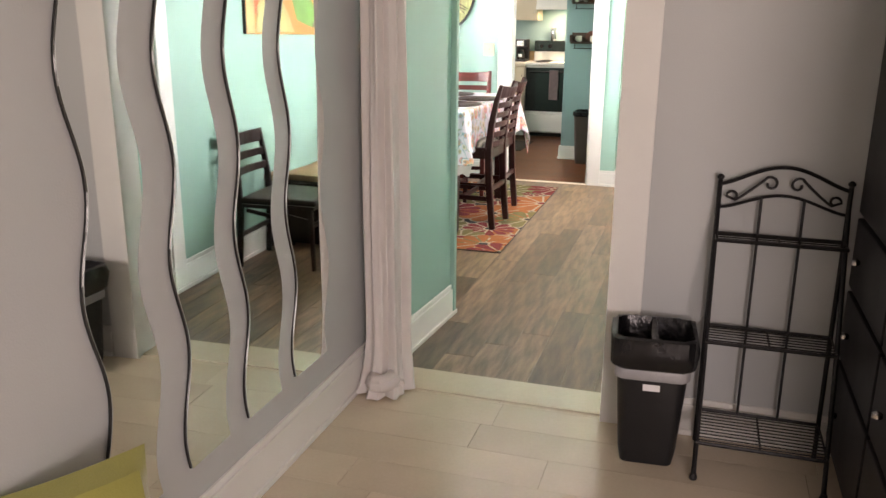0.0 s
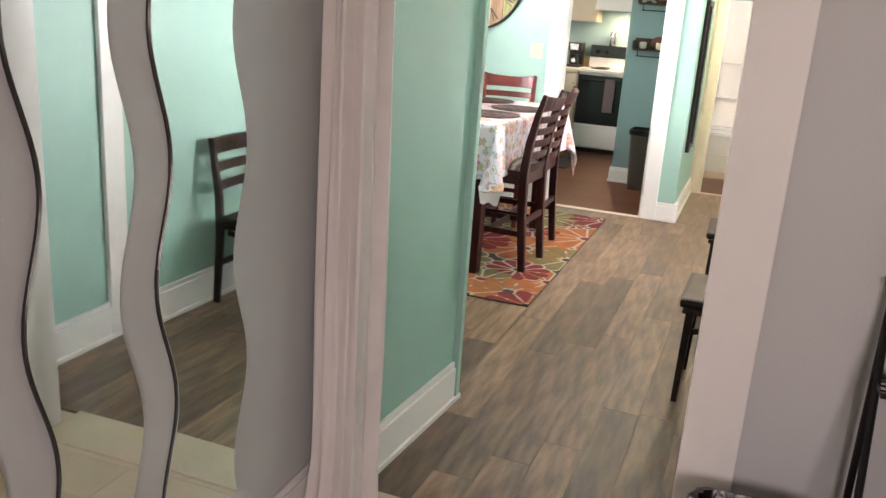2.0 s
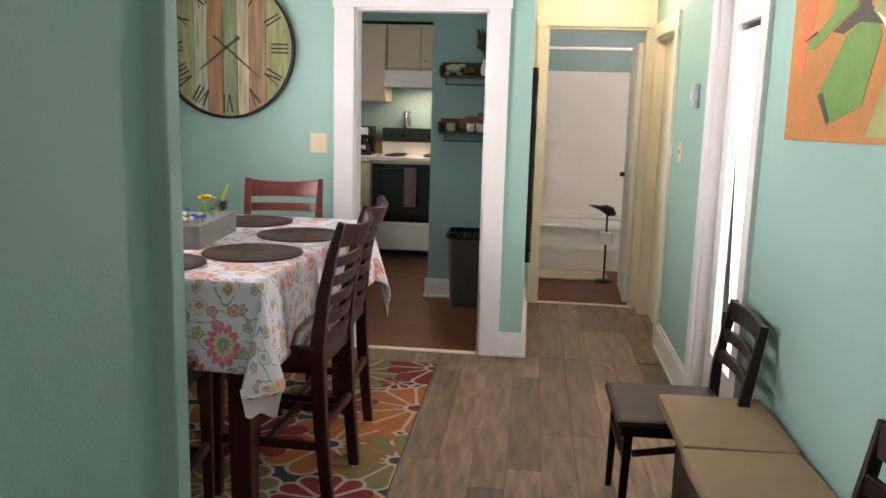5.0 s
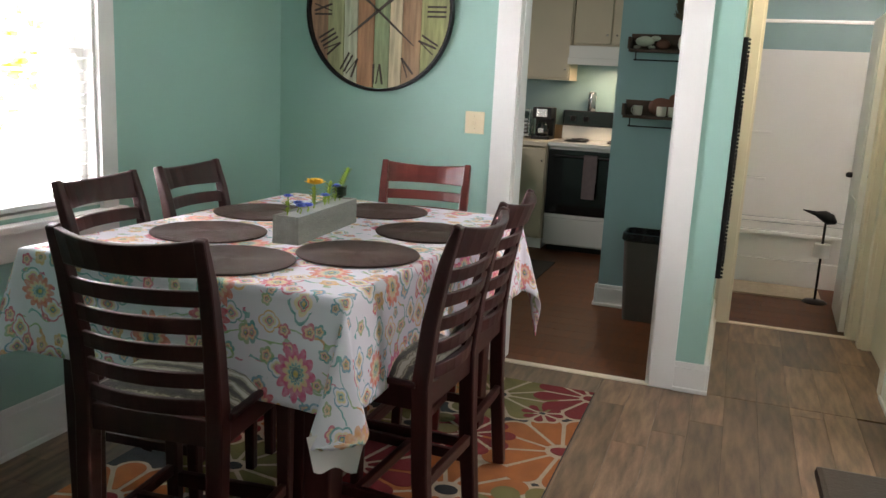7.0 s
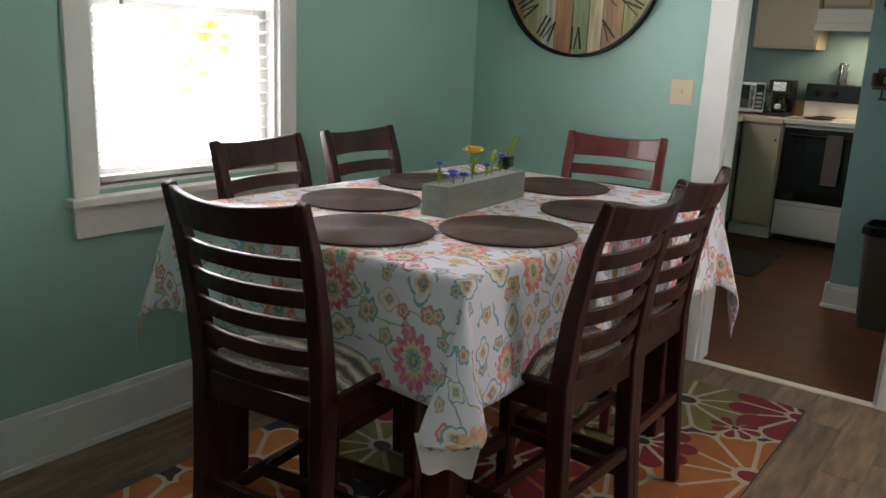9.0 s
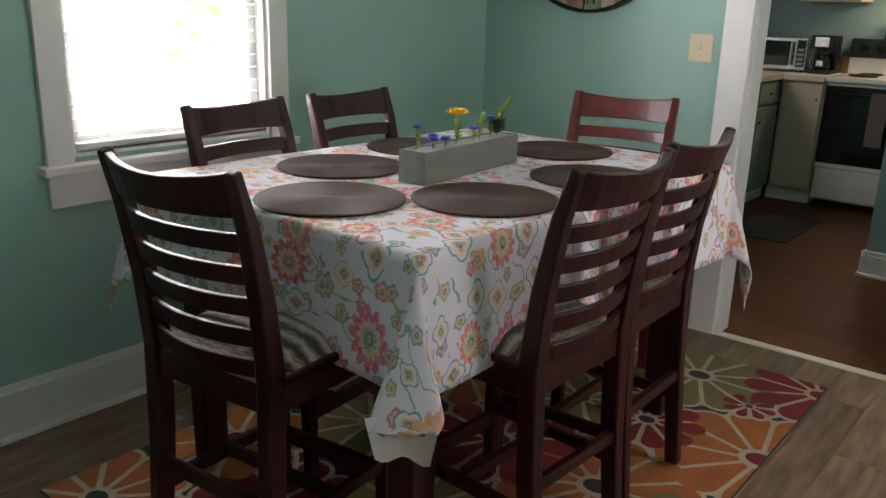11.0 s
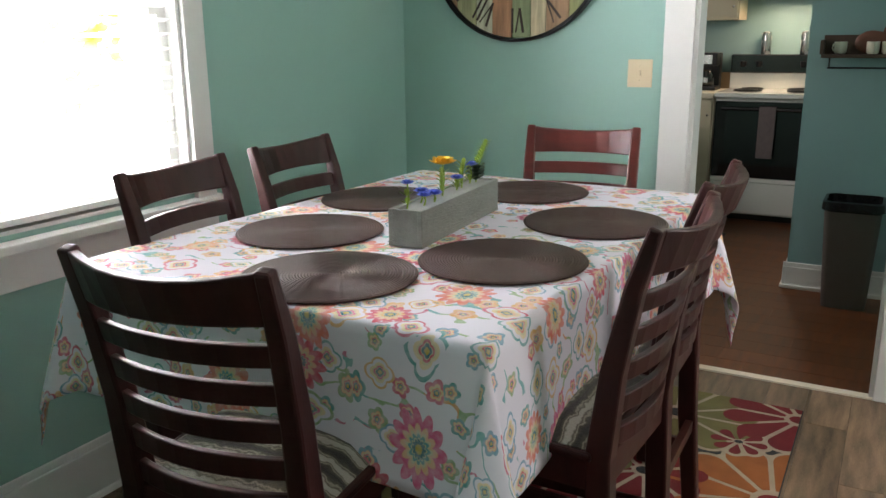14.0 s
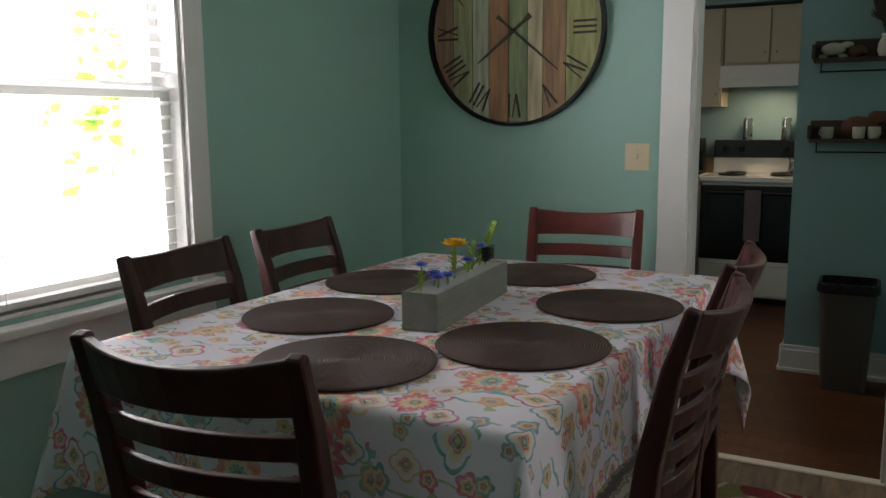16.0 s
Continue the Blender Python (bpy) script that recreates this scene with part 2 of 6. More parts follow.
box(bm, XR, XR + 0.12, DY1, SY0, 0, H), box(bm, XR, XR + 0.12, DY0, DY1, 2.06, H), box(bm, XR, XR + 0.12, SY0, SY1, 2.0, H), box(bm, XR, XR + 0.12, SY1, BY, 0, H)
structure("wall_picture", bm, AQUA, "aqua hall wall that carries the painting", "wall")
# kitchen shell
structure("wall_kitchen_back", B(-3.4, -0.8, 8.42, 8.54, 0, H), BLUE, "blue painted kitchen wall behind the stove", "wall")
bm = B(-3.28, -3.16, YW + 0.12, 8.42, 0, H)
structure("wall_kitchen_west", bm, BLUE, "blue painted kitchen wall", "wall")
structure("wall_kitchen_shelf", B(-1.40, -0.76, 6.085, 6.19, 0, H), BLUE, "blue painted kitchen wall that carries two shelves", "wall")
structure("wall_kitchen_return", B(-1.40, -1.28, 6.19, 8.42, 0, H), BLUE, "blue kitchen wall beside the stove", "wall")

# bathroom shell
bm = B(-0.95, -0.80, 6.20, 8.5, 0, H)
box(bm, 0.95, 1.07, 6.20, 8.5, 0, H), box(bm, -0.80, 0.95, 8.32, 8.44, 0, H)
structure("wall_bathroom", bm, BLUE, "blue-grey painted bathroom walls", "wall")


def casing(name, x0, x1, zt, y, w=0.115, t=0.022, axis="x", mat=WHITE, label="white painted door casing", depth=0.12, sign=-1, head=True):
    """Cased opening in a wall: two legs, a head and jamb linings, around x0..x1 on the wall face y. sign: the way out of the wall."""
    bm = bmesh.new()
    ya, yb = sorted((y, y + sign * t))
    spans = [(x0 - w, x0, 0, zt), (x1, x1 + w, 0, zt)] + ([(x0 - w - 0.01, x1 + w + 0.01, zt, zt + w)] if head else [])
    for a, b_, c, d in spans:
        box(bm, a, b_, ya, yb, c, d, bevel=0.004)
    la, lb = sorted((y - sign * depth, y + sign * 0.003))
    for a, b_ in ((x0 - 0.004, x0 + 0.016), (x1 - 0.016, x1 + 0.004)):
        box(bm, a, b_, la, lb, 0, zt)
    box(bm, x0, x1, la, lb, zt - 0.016, zt + 0.002)
    if axis == "y":
        for v in bm.verts:
            v.co.x, v.co.y = v.co.y, v.co.x
    return structure(name, bm, mat, label, "door casing")


casing("trim_kitchen_opening", KX0, KX1, KZ, YW, w=0.12)
casing("trim_bath_door", BX0, BX1, BZ, BY, w=0.072, mat=CREAM, label="cream painted bathroom door casing")
casing("trim_hall_door", DY0, DY1, 2.06, XR, w=0.1, axis="y", label="white painted casing of the glazed hall door")
casing("trim_side_door", SY0, SY1, 2.0, XR, w=0.10, axis="y", mat=CREAM, label="cream casing of the side door")
bm = B(-0.17, -0.04, DF - 0.02, DF, 0, 2.06, bevel=0.004)
box(bm, -0.158, -0.138, DF, DB + 0.004, 0, 2.045), box(bm, -1.2, -0.04, DF - 0.02, DF, 2.06, 2.19, bevel=0.004), box(bm, -1.2, -0.158, DF, DB + 0.004, 2.045, 2.062)
structure("trim_front_doorway", bm, WHITE, "white painted casing of the front room doorway", "door casing")
structure("trim_hall_board", B(XR - 0.022, XR, 0.68, 0.80, 0, H, bevel=0.004), WHITE, "white painted vertical board on the hall wall", "trim")


def baseboard(name, x0, x1, y0, y1, face, mat=WHITE, h=0.17):
    """Board with a moulded top on the wall face named by face: one of +x -x +y -y."""
    bm = bmesh.new()
    t, s = 0.018, 1 if face[0] == "+" else -1
    if face[1] == "x":
        f = x0
        box(bm, *sorted((f, f + s * t)), y0, y1, 0.0, h - 0.025, bevel=0.003)
        box(bm, *sorted((f, f + s * t * 0.6)), y0, y1, h - 0.025, h, bevel=0.003)
        box(bm, *sorted((f + s * t, f + s * (t + 0.012))), y0, y1, 0.0, 0.022, bevel=0.004)
    else:
        f = y0
        box(bm, x0, x1, *sorted((f, f + s * t)), 0.0, h - 0.025, bevel=0.003)
        box(bm, x0, x1, *sorted((f, f + s * t * 0.6)), h - 0.025, h, bevel=0.003)
        box(bm, x0, x1, *sorted((f + s * t, f + s * (t + 0.012))), 0.0, 0.022, bevel=0.004)
    return structure(name, bm, mat, "white painted wooden baseboard", "baseboard")


baseboard("baseboard_window_wall", XL, 0, 0.76, YW, "+x", h=0.19)
baseboard("baseboard_clock_wall", XL + 0.03, KX0 - 0.12, YW, 0, "-y", h=0.19)
baseboard("baseboard_hall_corner", KX1 + 0.12, -0.61, YW, 0, "-y", h=0.15)
baseboard("baseboard_hall_west", -0.64, 0, YW - 0.02, 6.055, "+x", h=0.15)
stub_board = baseboard("baseboard_stub", XS + 0.001, 0, 0.0, 0.852, "+x", h=0.17)
for v in stub_board.data.vertices:
    v.co.x += 0.07 * (v.co.y - 0.85)
baseboard("baseboard_mirror_wall", XM, 0, -5.0, 0.0, "+x", h=0.18)
baseboard("baseboard_doorway_wall", -0.035, 2.9, DF, 0, "-y", h=0.15)
baseboard("baseboard_picture_wall", XR, 0, DB, DY0 - 0.1, "-x", h=0.17)
baseboard("baseboard_picture_wall_far", XR, 0, DY1 + 0.1, SY0 - 0.1, "-x", h=0.17)
baseboard("baseboard_kitchen_shelf_wall", -1.42, -0.76, 6.085, 0, "-y", h=0.15)
baseboard("baseboard_kitchen_return", -1.40, 0, 6.065, 7.6, "-x", h=0.15)
structure("trim_kitchen_threshold", B(KX0, KX1, 4.635, 4.68, -0.004, 0.008, bevel=0.003), CREAM, "pale strip under the kitchen opening", "threshold")
structure("trim_bath_threshold", B(BX0, BX1, 6.07, 6.11, -0.004, 0.008, bevel=0.003), CREAM, "pale strip under the bathroom door", "threshold")
structure("trim_front_threshold", B(-1.16, -0.16, DF + 0.03, 0.075, -0.004, 0.007, bevel=0.003), TILE, "cream threshold board of the doorway", "threshold")


# ---- dining table, cloth, chairs ----
def cloth_material():
    m = bpy.data.materials.new("printed_tablecloth")
    m.use_nodes = True
    n, l = m.node_tree.nodes, m.node_tree.links
    b = n["Principled BSDF"]
    b.inputs["Roughness"].default_value = 0.8
    uv = n.new("ShaderNodeUVMap")
    warp = n.new("ShaderNodeTexNoise")
    warp.inputs["Scale"].default_value = 7
    l.new(uv.outputs[0], warp.inputs[0])
    wmix = n.new("ShaderNodeVectorMath")
    wmix.operation = "MULTIPLY_ADD"
    wmix.inputs[1].default_value = (0.035, 0.035, 0)
    l.new(warp.outputs["Color"], wmix.inputs[0])
    l.new(uv.outputs[0], wmix.inputs[2])

    def math_(op, a, b_=None, c=None):
        k = n.new("ShaderNodeMath")
        k.operation = op
        for i, v in enumerate((a, b_, c)):
            if v is None:
                continue
            if isinstance(v, (int, float)):
                k.inputs[i].default_value = v
            else:
                l.new(v, k.inputs[i])
        return k.outputs[0]

    def ramp(src, stops, mode="CONSTANT"):
        r = n.new("ShaderNodeValToRGB")
        r.color_ramp.interpolation = mode
        e = r.color_ramp.elements
        while len(e) < len(stops):
            e.new(0.5)
        for q, (p, c) in zip(e, stops):
            q.position, q.color = p, (*c, 1)
        l.new(src, r.inputs[0])
        return r.outputs[0]

    base = (0.72, 0.69, 0.76)
    colour = None

    def blossoms(scale, radius, petals, below, seed, pal, pal2, randomness=0.75, open_=False):
        off = n.new("ShaderNodeVectorMath")
        off.operation = "ADD"
        off.inputs[1].default_value = (seed, seed * 0.7, 0)
        l.new(wmix.outputs[0], off.inputs[0])
        v = n.new("ShaderNodeTexVoronoi")
        v.voronoi_dimensions = "2D"
        v.inputs["Scale"].default_value, v.inputs["Randomness"].default_value = scale, randomness
        l.new(off.outputs[0], v.inputs["Vector"])
        sc = n.new("ShaderNodeVectorMath")
        sc.operation = "SUBTRACT"
        l.new(off.outputs[0], sc.inputs[0])
        l.new(v.outputs["Position"], sc.inputs[1])
        sep, rnd = n.new("ShaderNodeSeparateXYZ"), n.new("ShaderNodeSeparateXYZ")
        l.new(sc.outputs[0], sep.inputs[0])
        l.new(v.outputs["Color"], rnd.inputs[0])
        stretchy = math_("MULTIPLY", sep.outputs[1], math_("MULTIPLY_ADD", rnd.outputs[1], 0.7, 0.7))
        ang = math_("ARCTAN2", stretchy, sep.outputs[0])
        rad = math_("SQRT", math_("ADD", math_("MULTIPLY", sep.outputs[0], sep.outputs[0]), math_("MULTIPLY", stretchy, stretchy)))
        lobes = math_("MULTIPLY_ADD", math_("ABSOLUTE", math_("COSINE", math_("MULTIPLY", ang, petals / 2))), 0.28, 0.72)
        size = math_("MULTIPLY_ADD", rnd.outputs[2], 0.45, 0.65)
        q = math_("DIVIDE", rad, math_("MULTIPLY", math_("MULTIPLY", lobes, radius), size))
        rings = ramp(math_("MULTIPLY", q, 0.5), [(0, (0.55, 0.40, 0.05)), (0.07, (0.03, 0.16, 0.18)), (0.13, (0.60, 0.55, 0.30)), (0.24, (0.74, 0.46, 0.24) if not open_ else (0.74, 0.60, 0.34)), (0.31, (0.70, 0.30, 0.20) if not open_ else base), (0.34, base), (0.5, (1, 1, 1))])
        c1, c2 = ramp(rnd.outputs[0], pal), ramp(rnd.outputs[1], pal2)
        inner = n.new("ShaderNodeMix")
        inner.data_type = "RGBA"
        l.new(math_("GREATER_THAN", q, 0.84 if open_ else 0.66), inner.inputs["Factor"])
        l.new(rings, inner.inputs["A"]), l.new(c1, inner.inputs["B"])
        thin = n.new("ShaderNodeMix")
        thin.data_type = "RGBA"
        l.new(math_("MULTIPLY", math_("GREATER_THAN", q, 0.30), math_("LESS_THAN", q, 0.40)), thin.inputs["Factor"])
        l.new(inner.outputs["Result"], thin.inputs["A"]), l.new(c2, thin.inputs["B"])
        out = n.new("ShaderNodeMix")
        out.data_type = "RGBA"
        l.new(math_("MULTIPLY", math_("LESS_THAN", q, 1.0), math_("GREATER_THAN", rnd.outputs[2], 0.12)), out.inputs["Factor"])
        if isinstance(below, tuple):
            out.inputs["A"].default_value = (*below, 1)
        else:
            l.new(below, out.inputs["A"])
        l.new(thin.outputs["Result"], out.inputs["B"])
        return out.outputs["Result"]

    warmpal = [(0, (0.60, 0.06, 0.10)), (0.4, (0.68, 0.17, 0.10)), (0.55, (0.66, 0.09, 0.22)), (0.78, (0.72, 0.34, 0.14)), (0.93, (0.20, 0.42, 0.42))]
    coolpal = [(0, (0.09, 0.32, 0.32)), (0.28, (0.68, 0.40, 0.14)), (0.48, (0.13, 0.32, 0.44)), (0.64, (0.60, 0.10, 0.17)), (0.86, (0.26, 0.38, 0.18))]
    # curling stems between the blossoms
    st = n.new("ShaderNodeTexWave")
    st.wave_type, st.inputs["Scale"].default_value, st.inputs["Distortion"].default_value, st.inputs["Detail"].default_value = "RINGS", 5.5, 9.0, 1.5
    st.inputs["Detail Scale"].default_value = 2.2
    l.new(wmix.outputs[0], st.inputs[0])
    mask = n.new("ShaderNodeTexNoise")
    mask.inputs["Scale"].default_value = 9
    l.new(uv.outputs[0], mask.inputs[0])
    line = math_("MULTIPLY", math_("GREATER_THAN", st.outputs["Fac"], 0.955), math_("GREATER_THAN", mask.outputs[0], 0.50))
    hue = n.new("ShaderNodeTexNoise")
    hue.inputs["Scale"].default_value = 4
    l.new(uv.outputs[0], hue.inputs[0])
    stem = n.new("ShaderNodeMix")
    stem.data_type = "RGBA"
    l.new(line, stem.inputs["Factor"])
    stem.inputs["A"].default_value = (*base, 1)
    l.new(ramp(hue.outputs[0], [(0, (0.55, 0.1, 0.2)), (0.44, (0.10, 0.36, 0.36)), (0.52, (0.25, 0.40, 0.18)), (0.6, (0.65, 0.3, 0.1))]), stem.inputs["B"])
    c = blossoms(13.5, 0.025, 5, stem.outputs["Result"], 3.1, coolpal, warmpal, 0.95)
    c = blossoms(8.8, 0.043, 4, c, 7.7, coolpal, warmpal, 0.9, True)
    c = blossoms(4.9, 0.062, 12, c, 1.3, warmpal, coolpal, 0.85)
    fade = n.new("ShaderNodeMix")
    fade.data_type = "RGBA"
    worn = n.new("ShaderNodeTexNoise")
    worn.inputs["Scale"].default_value, worn.inputs["Detail"].default_value = 60, 3
    l.new(uv.outputs[0], worn.inputs[0])
    l.new(math_("MULTIPLY_ADD", worn.outputs[0], 0.95, -0.28), fade.inputs["Factor"])
    l.new(c, fade.inputs["A"])
    fade.inputs["B"].default_value = (*base, 1)
    c = fade.outputs["Result"]
    weave = n.new("ShaderNodeTexNoise")
    weave.inputs["Scale"].default_value = 500
    l.new(uv.outputs[0], weave.inputs[0])
    bp = n.new("ShaderNodeBump")
    bp.inputs["Strength"].default_value, bp.inputs["Distance"].default_value = 0.15, 0.004
    l.new(weave.outputs[0], bp.inputs["Height"])
    l.new(bp.outputs[0], b.inputs["Normal"])
    l.new(c, b.inputs["Base Color"])
    return m


CLOTH = cloth_material()
TX0, TX1, TY0, TY1, TZ = -2.54, -1.455, 2.36, 3.875, 0.915
TABLE_TURN = -2.0
TCX, TCY = (TX0 + TX1) / 2, (TY0 + TY1) / 2

table = thing("dining_table", pose(TCX, TCY, 0, 0, 0, TABLE_TURN), "counter-height dark mahogany dining table on the floral rug", "table")
tw, tl = (TX1 - TX0) / 2 - 0.012, (TY1 - TY0) / 2 - 0.012
part("tabletop", B(-tw, tw, -tl, tl, TZ - 0.045, TZ - 0.006, bevel=0.008), DARKWOOD, table)
for nm, d in (("apron", (-tw + 0.07, tw - 0.07, -tl + 0.06, -tl + 0.085, TZ - 0.15, TZ - 0.045)), ("apron", (-tw + 0.07, tw - 0.07, tl - 0.085, tl - 0.06, TZ - 0.15, TZ - 0.045)),
              ("apron", (-tw + 0.06, -tw + 0.085, -tl + 0.09, tl - 0.09, TZ - 0.15, TZ - 0.045)), ("apron", (tw - 0.085, tw - 0.06, -tl + 0.09, tl - 0.09, TZ - 0.15, TZ - 0.045))):
    part(nm, B(*d), DARKWOOD, table)
for sx in (-1, 1):
    for sy in (-1, 1):
        cx, cy = sx * (tw - 0.10), sy * (tl - 0.10)
        bm = bmesh.new()
        sweep(bm, [(cx, cy, 0.012), (cx, cy, 0.45), (cx, cy, TZ - 0.045)], [0.075, 0.085, 0.09], [0.075, 0.085, 0.09], up=(0, 1, 0))
        part("leg", bm, DARKWOOD, table, bevel=0.006)


def tablecloth():
    bm = bmesh.new()
    uvl = bm.loops.layers.uv.new("UVMap")
    hx, hy, drop, step = (TX1 - TX0) / 2, (TY1 - TY0) / 2, 0.31, 0.022
    nx, ny = int(2 * (hx + drop) / step), int(2 * (hy + drop) / step)
    grid = {}
    r = 0.012
    for i in range(nx + 1):
        for j in range(ny + 1):
            u, v = -hx - drop + 2 * (hx + drop) * i / nx, -hy - drop + 2 * (hy + drop) * j / ny
            du, dv = max(abs(u) - hx, 0), max(abs(v) - hy, 0)
            su, sv = (1 if u > 0 else -1), (1 if v > 0 else -1)
            x, y = min(max(u, -hx), hx), min(max(v, -hy), hy)
            fold = noise.noise(Vector((u * 2.1, v * 2.1, 0.4)))
            if du and dv:
                # loose corner: the cloth folds outwards along the diagonal
                rho, phi = math.hypot(du, dv), math.atan2(dv, du)
                bulge = math.sin(2 * phi)
                reach = (0.27 * rho + 0.03 * math.sin(5 * phi + 0.6) * rho / drop) * bulge
                flare = 0.006 + 0.05 * rho
                if su > 0 and sv < 0:
                    # the corner towards the doorway hangs as a broad flap, its tip turned under
                    rho = rho if rho < 0.36 else 0.36 - 0.3 * (rho - 0.36)
                    reach = 0.20 * rho * bulge
                    fan = 0.075 * math.sin(4 * phi) * (rho / 0.36) ** 1.4
                    x += flare * math.cos(phi) + 0.15 * reach + 0.75 * fan
                    y += -flare * math.sin(phi) - 0.75 * reach + 0.67 * fan
                else:
                    x += su * (flare * math.cos(phi) + reach * (math.cos(phi) + 0.15))
                    y += sv * (flare * math.sin(phi) + reach * (math.sin(phi) + 0.15))
                z = -math.sqrt(max(rho * rho - reach * reach, 0)) * (1 + (0.22 if su > 0 and sv > 0 else 0.04) * bulge ** 2)
            else:
                d = max(du, dv)
                z = -d
                wave = 0.010 * math.sin((u if dv else v) * 9.0 + 1.3) + 0.012 * fold
                flare = (0.006 + 0.05 * d) if d else 0
                x += su * (flare + wave * d / drop) * (1 if du else 0)
                y += sv * (flare + wave * d / drop) * (1 if dv else 0)
            z += 0.0016 * noise.noise(Vector((u * 5, v * 5, 2))) if not (du or dv) else (min(max(du, dv), r) * 0.0)
            grid[i, j] = bm.verts.new((x, y, z))
    for i in range(nx):
        for j in range(ny):
            f = bm.faces.new((grid[i, j], grid[i + 1, j], grid[i + 1, j + 1], grid[i, j + 1]))
            f.smooth = True
            for lp, (a, b_) in zip(f.loops, ((i, j), (i + 1, j), (i + 1, j + 1), (i, j + 1))):
                lp[uvl].uv = (a * step, b_ * step)
    me = bpy.data.meshes.new("tablecloth")
    bm.to_mesh(me)
    bm.free()
    me.materials.append(CLOTH)
    ob = new("tablecloth", me)
    ob.matrix_basis = pose(TCX, TCY, TZ + 0.003, 0, 0, TABLE_TURN)
    md = ob.modifiers.new("thickness", "SOLIDIFY")
    md.thickness, md.offset = 0.0025, 0
    fold = bmesh.new()
    rows_ = []
    for i in range(9):
        a, row = i / 8, []
        for k in range(7):
            q = k / 6
            w_ = 0.080 - 0.022 * q
            lx = (a - 0.5) * 2 * w_
            depth = 0.018 * math.cos(3.0 * a + 1.0) - 0.012 * q
            row.append(fold.verts.new((hx + 0.024 + 0.75 * lx + 0.6 * depth, -hy - 0.062 + 0.66 * lx - 0.6 * depth, -0.325 - 0.10 * q - (0.022 * a + 0.008 * math.sin(9 * a)) * q)))
        rows_.append(row)
    for p, q in zip(rows_, rows_[1:]):
        for k in range(6):
            fold.faces.new((p[k], q[k], q[k + 1], p[k + 1])).smooth = True
    part("folded_corner", fold, LINEN, ob, "plain pale underside of the cloth")
    return tagged(ob, "white cotton tablecloth printed with red, orange and teal flowers", "tablecloth")


tablecloth()


def stripe_material():
    m = material("striped_seat_fabric", (0.30, 0.27, 0.22), 0.9, vary=0.1, scale=20, bump=0.3, fine=300, sheen=0.3)
    n, l = m.node_tree.nodes, m.node_tree.links
    tc = n.new("ShaderNodeTexCoord")
    w = n.new("ShaderNodeTexWave")
    w.bands_direction, w.inputs["Scale"].default_value, w.inputs["Distortion"].default_value, w.inputs["Detail Scale"].default_value = "Y", 6.2, 1.6, 7.0
    l.new(tc.outputs["Object"], w.inputs[0])
    r = n.new("ShaderNodeValToRGB")
    e = r.color_ramp.elements
    r.color_ramp.interpolation = "LINEAR"
    for _ in range(3):
        e.new(0.5)
    for q, (p, c) in zip(e, ((0.0, (0.035, 0.030, 0.028)), (0.35, (0.09, 0.085, 0.055)), (0.5, (0.35, 0.32, 0.25)), (0.72, (0.10, 0.085, 0.06)), (0.9, (0.42, 0.39, 0.33)))):
        q.position, q.color = p, (*c, 1)
    l.new(w.outputs["Fac"], r.inputs[0])
    l.new(r.outputs[0], n["Principled BSDF"].inputs["Base Color"])
    return m


STRIPE = stripe_material()
CW, CH = 0.203, 1.085  # half width of the back, height


def post_path(s):
    return [(s * (CW - 0.02), -0.235, 0.012), (s * (CW - 0.02), -0.205, 0.35), (s * (CW - 0.02), -0.195, 0.62), (s * (CW - 0.018), -0.215, 0.80), (s * (CW - 0.014), -0.25, 0.97), (s * (CW - 0.012), -0.285, CH)]


def back_y(z):
    return -0.195 - 0.09 * max(0, (z - 0.62) / (CH - 0.62)) ** 1.5


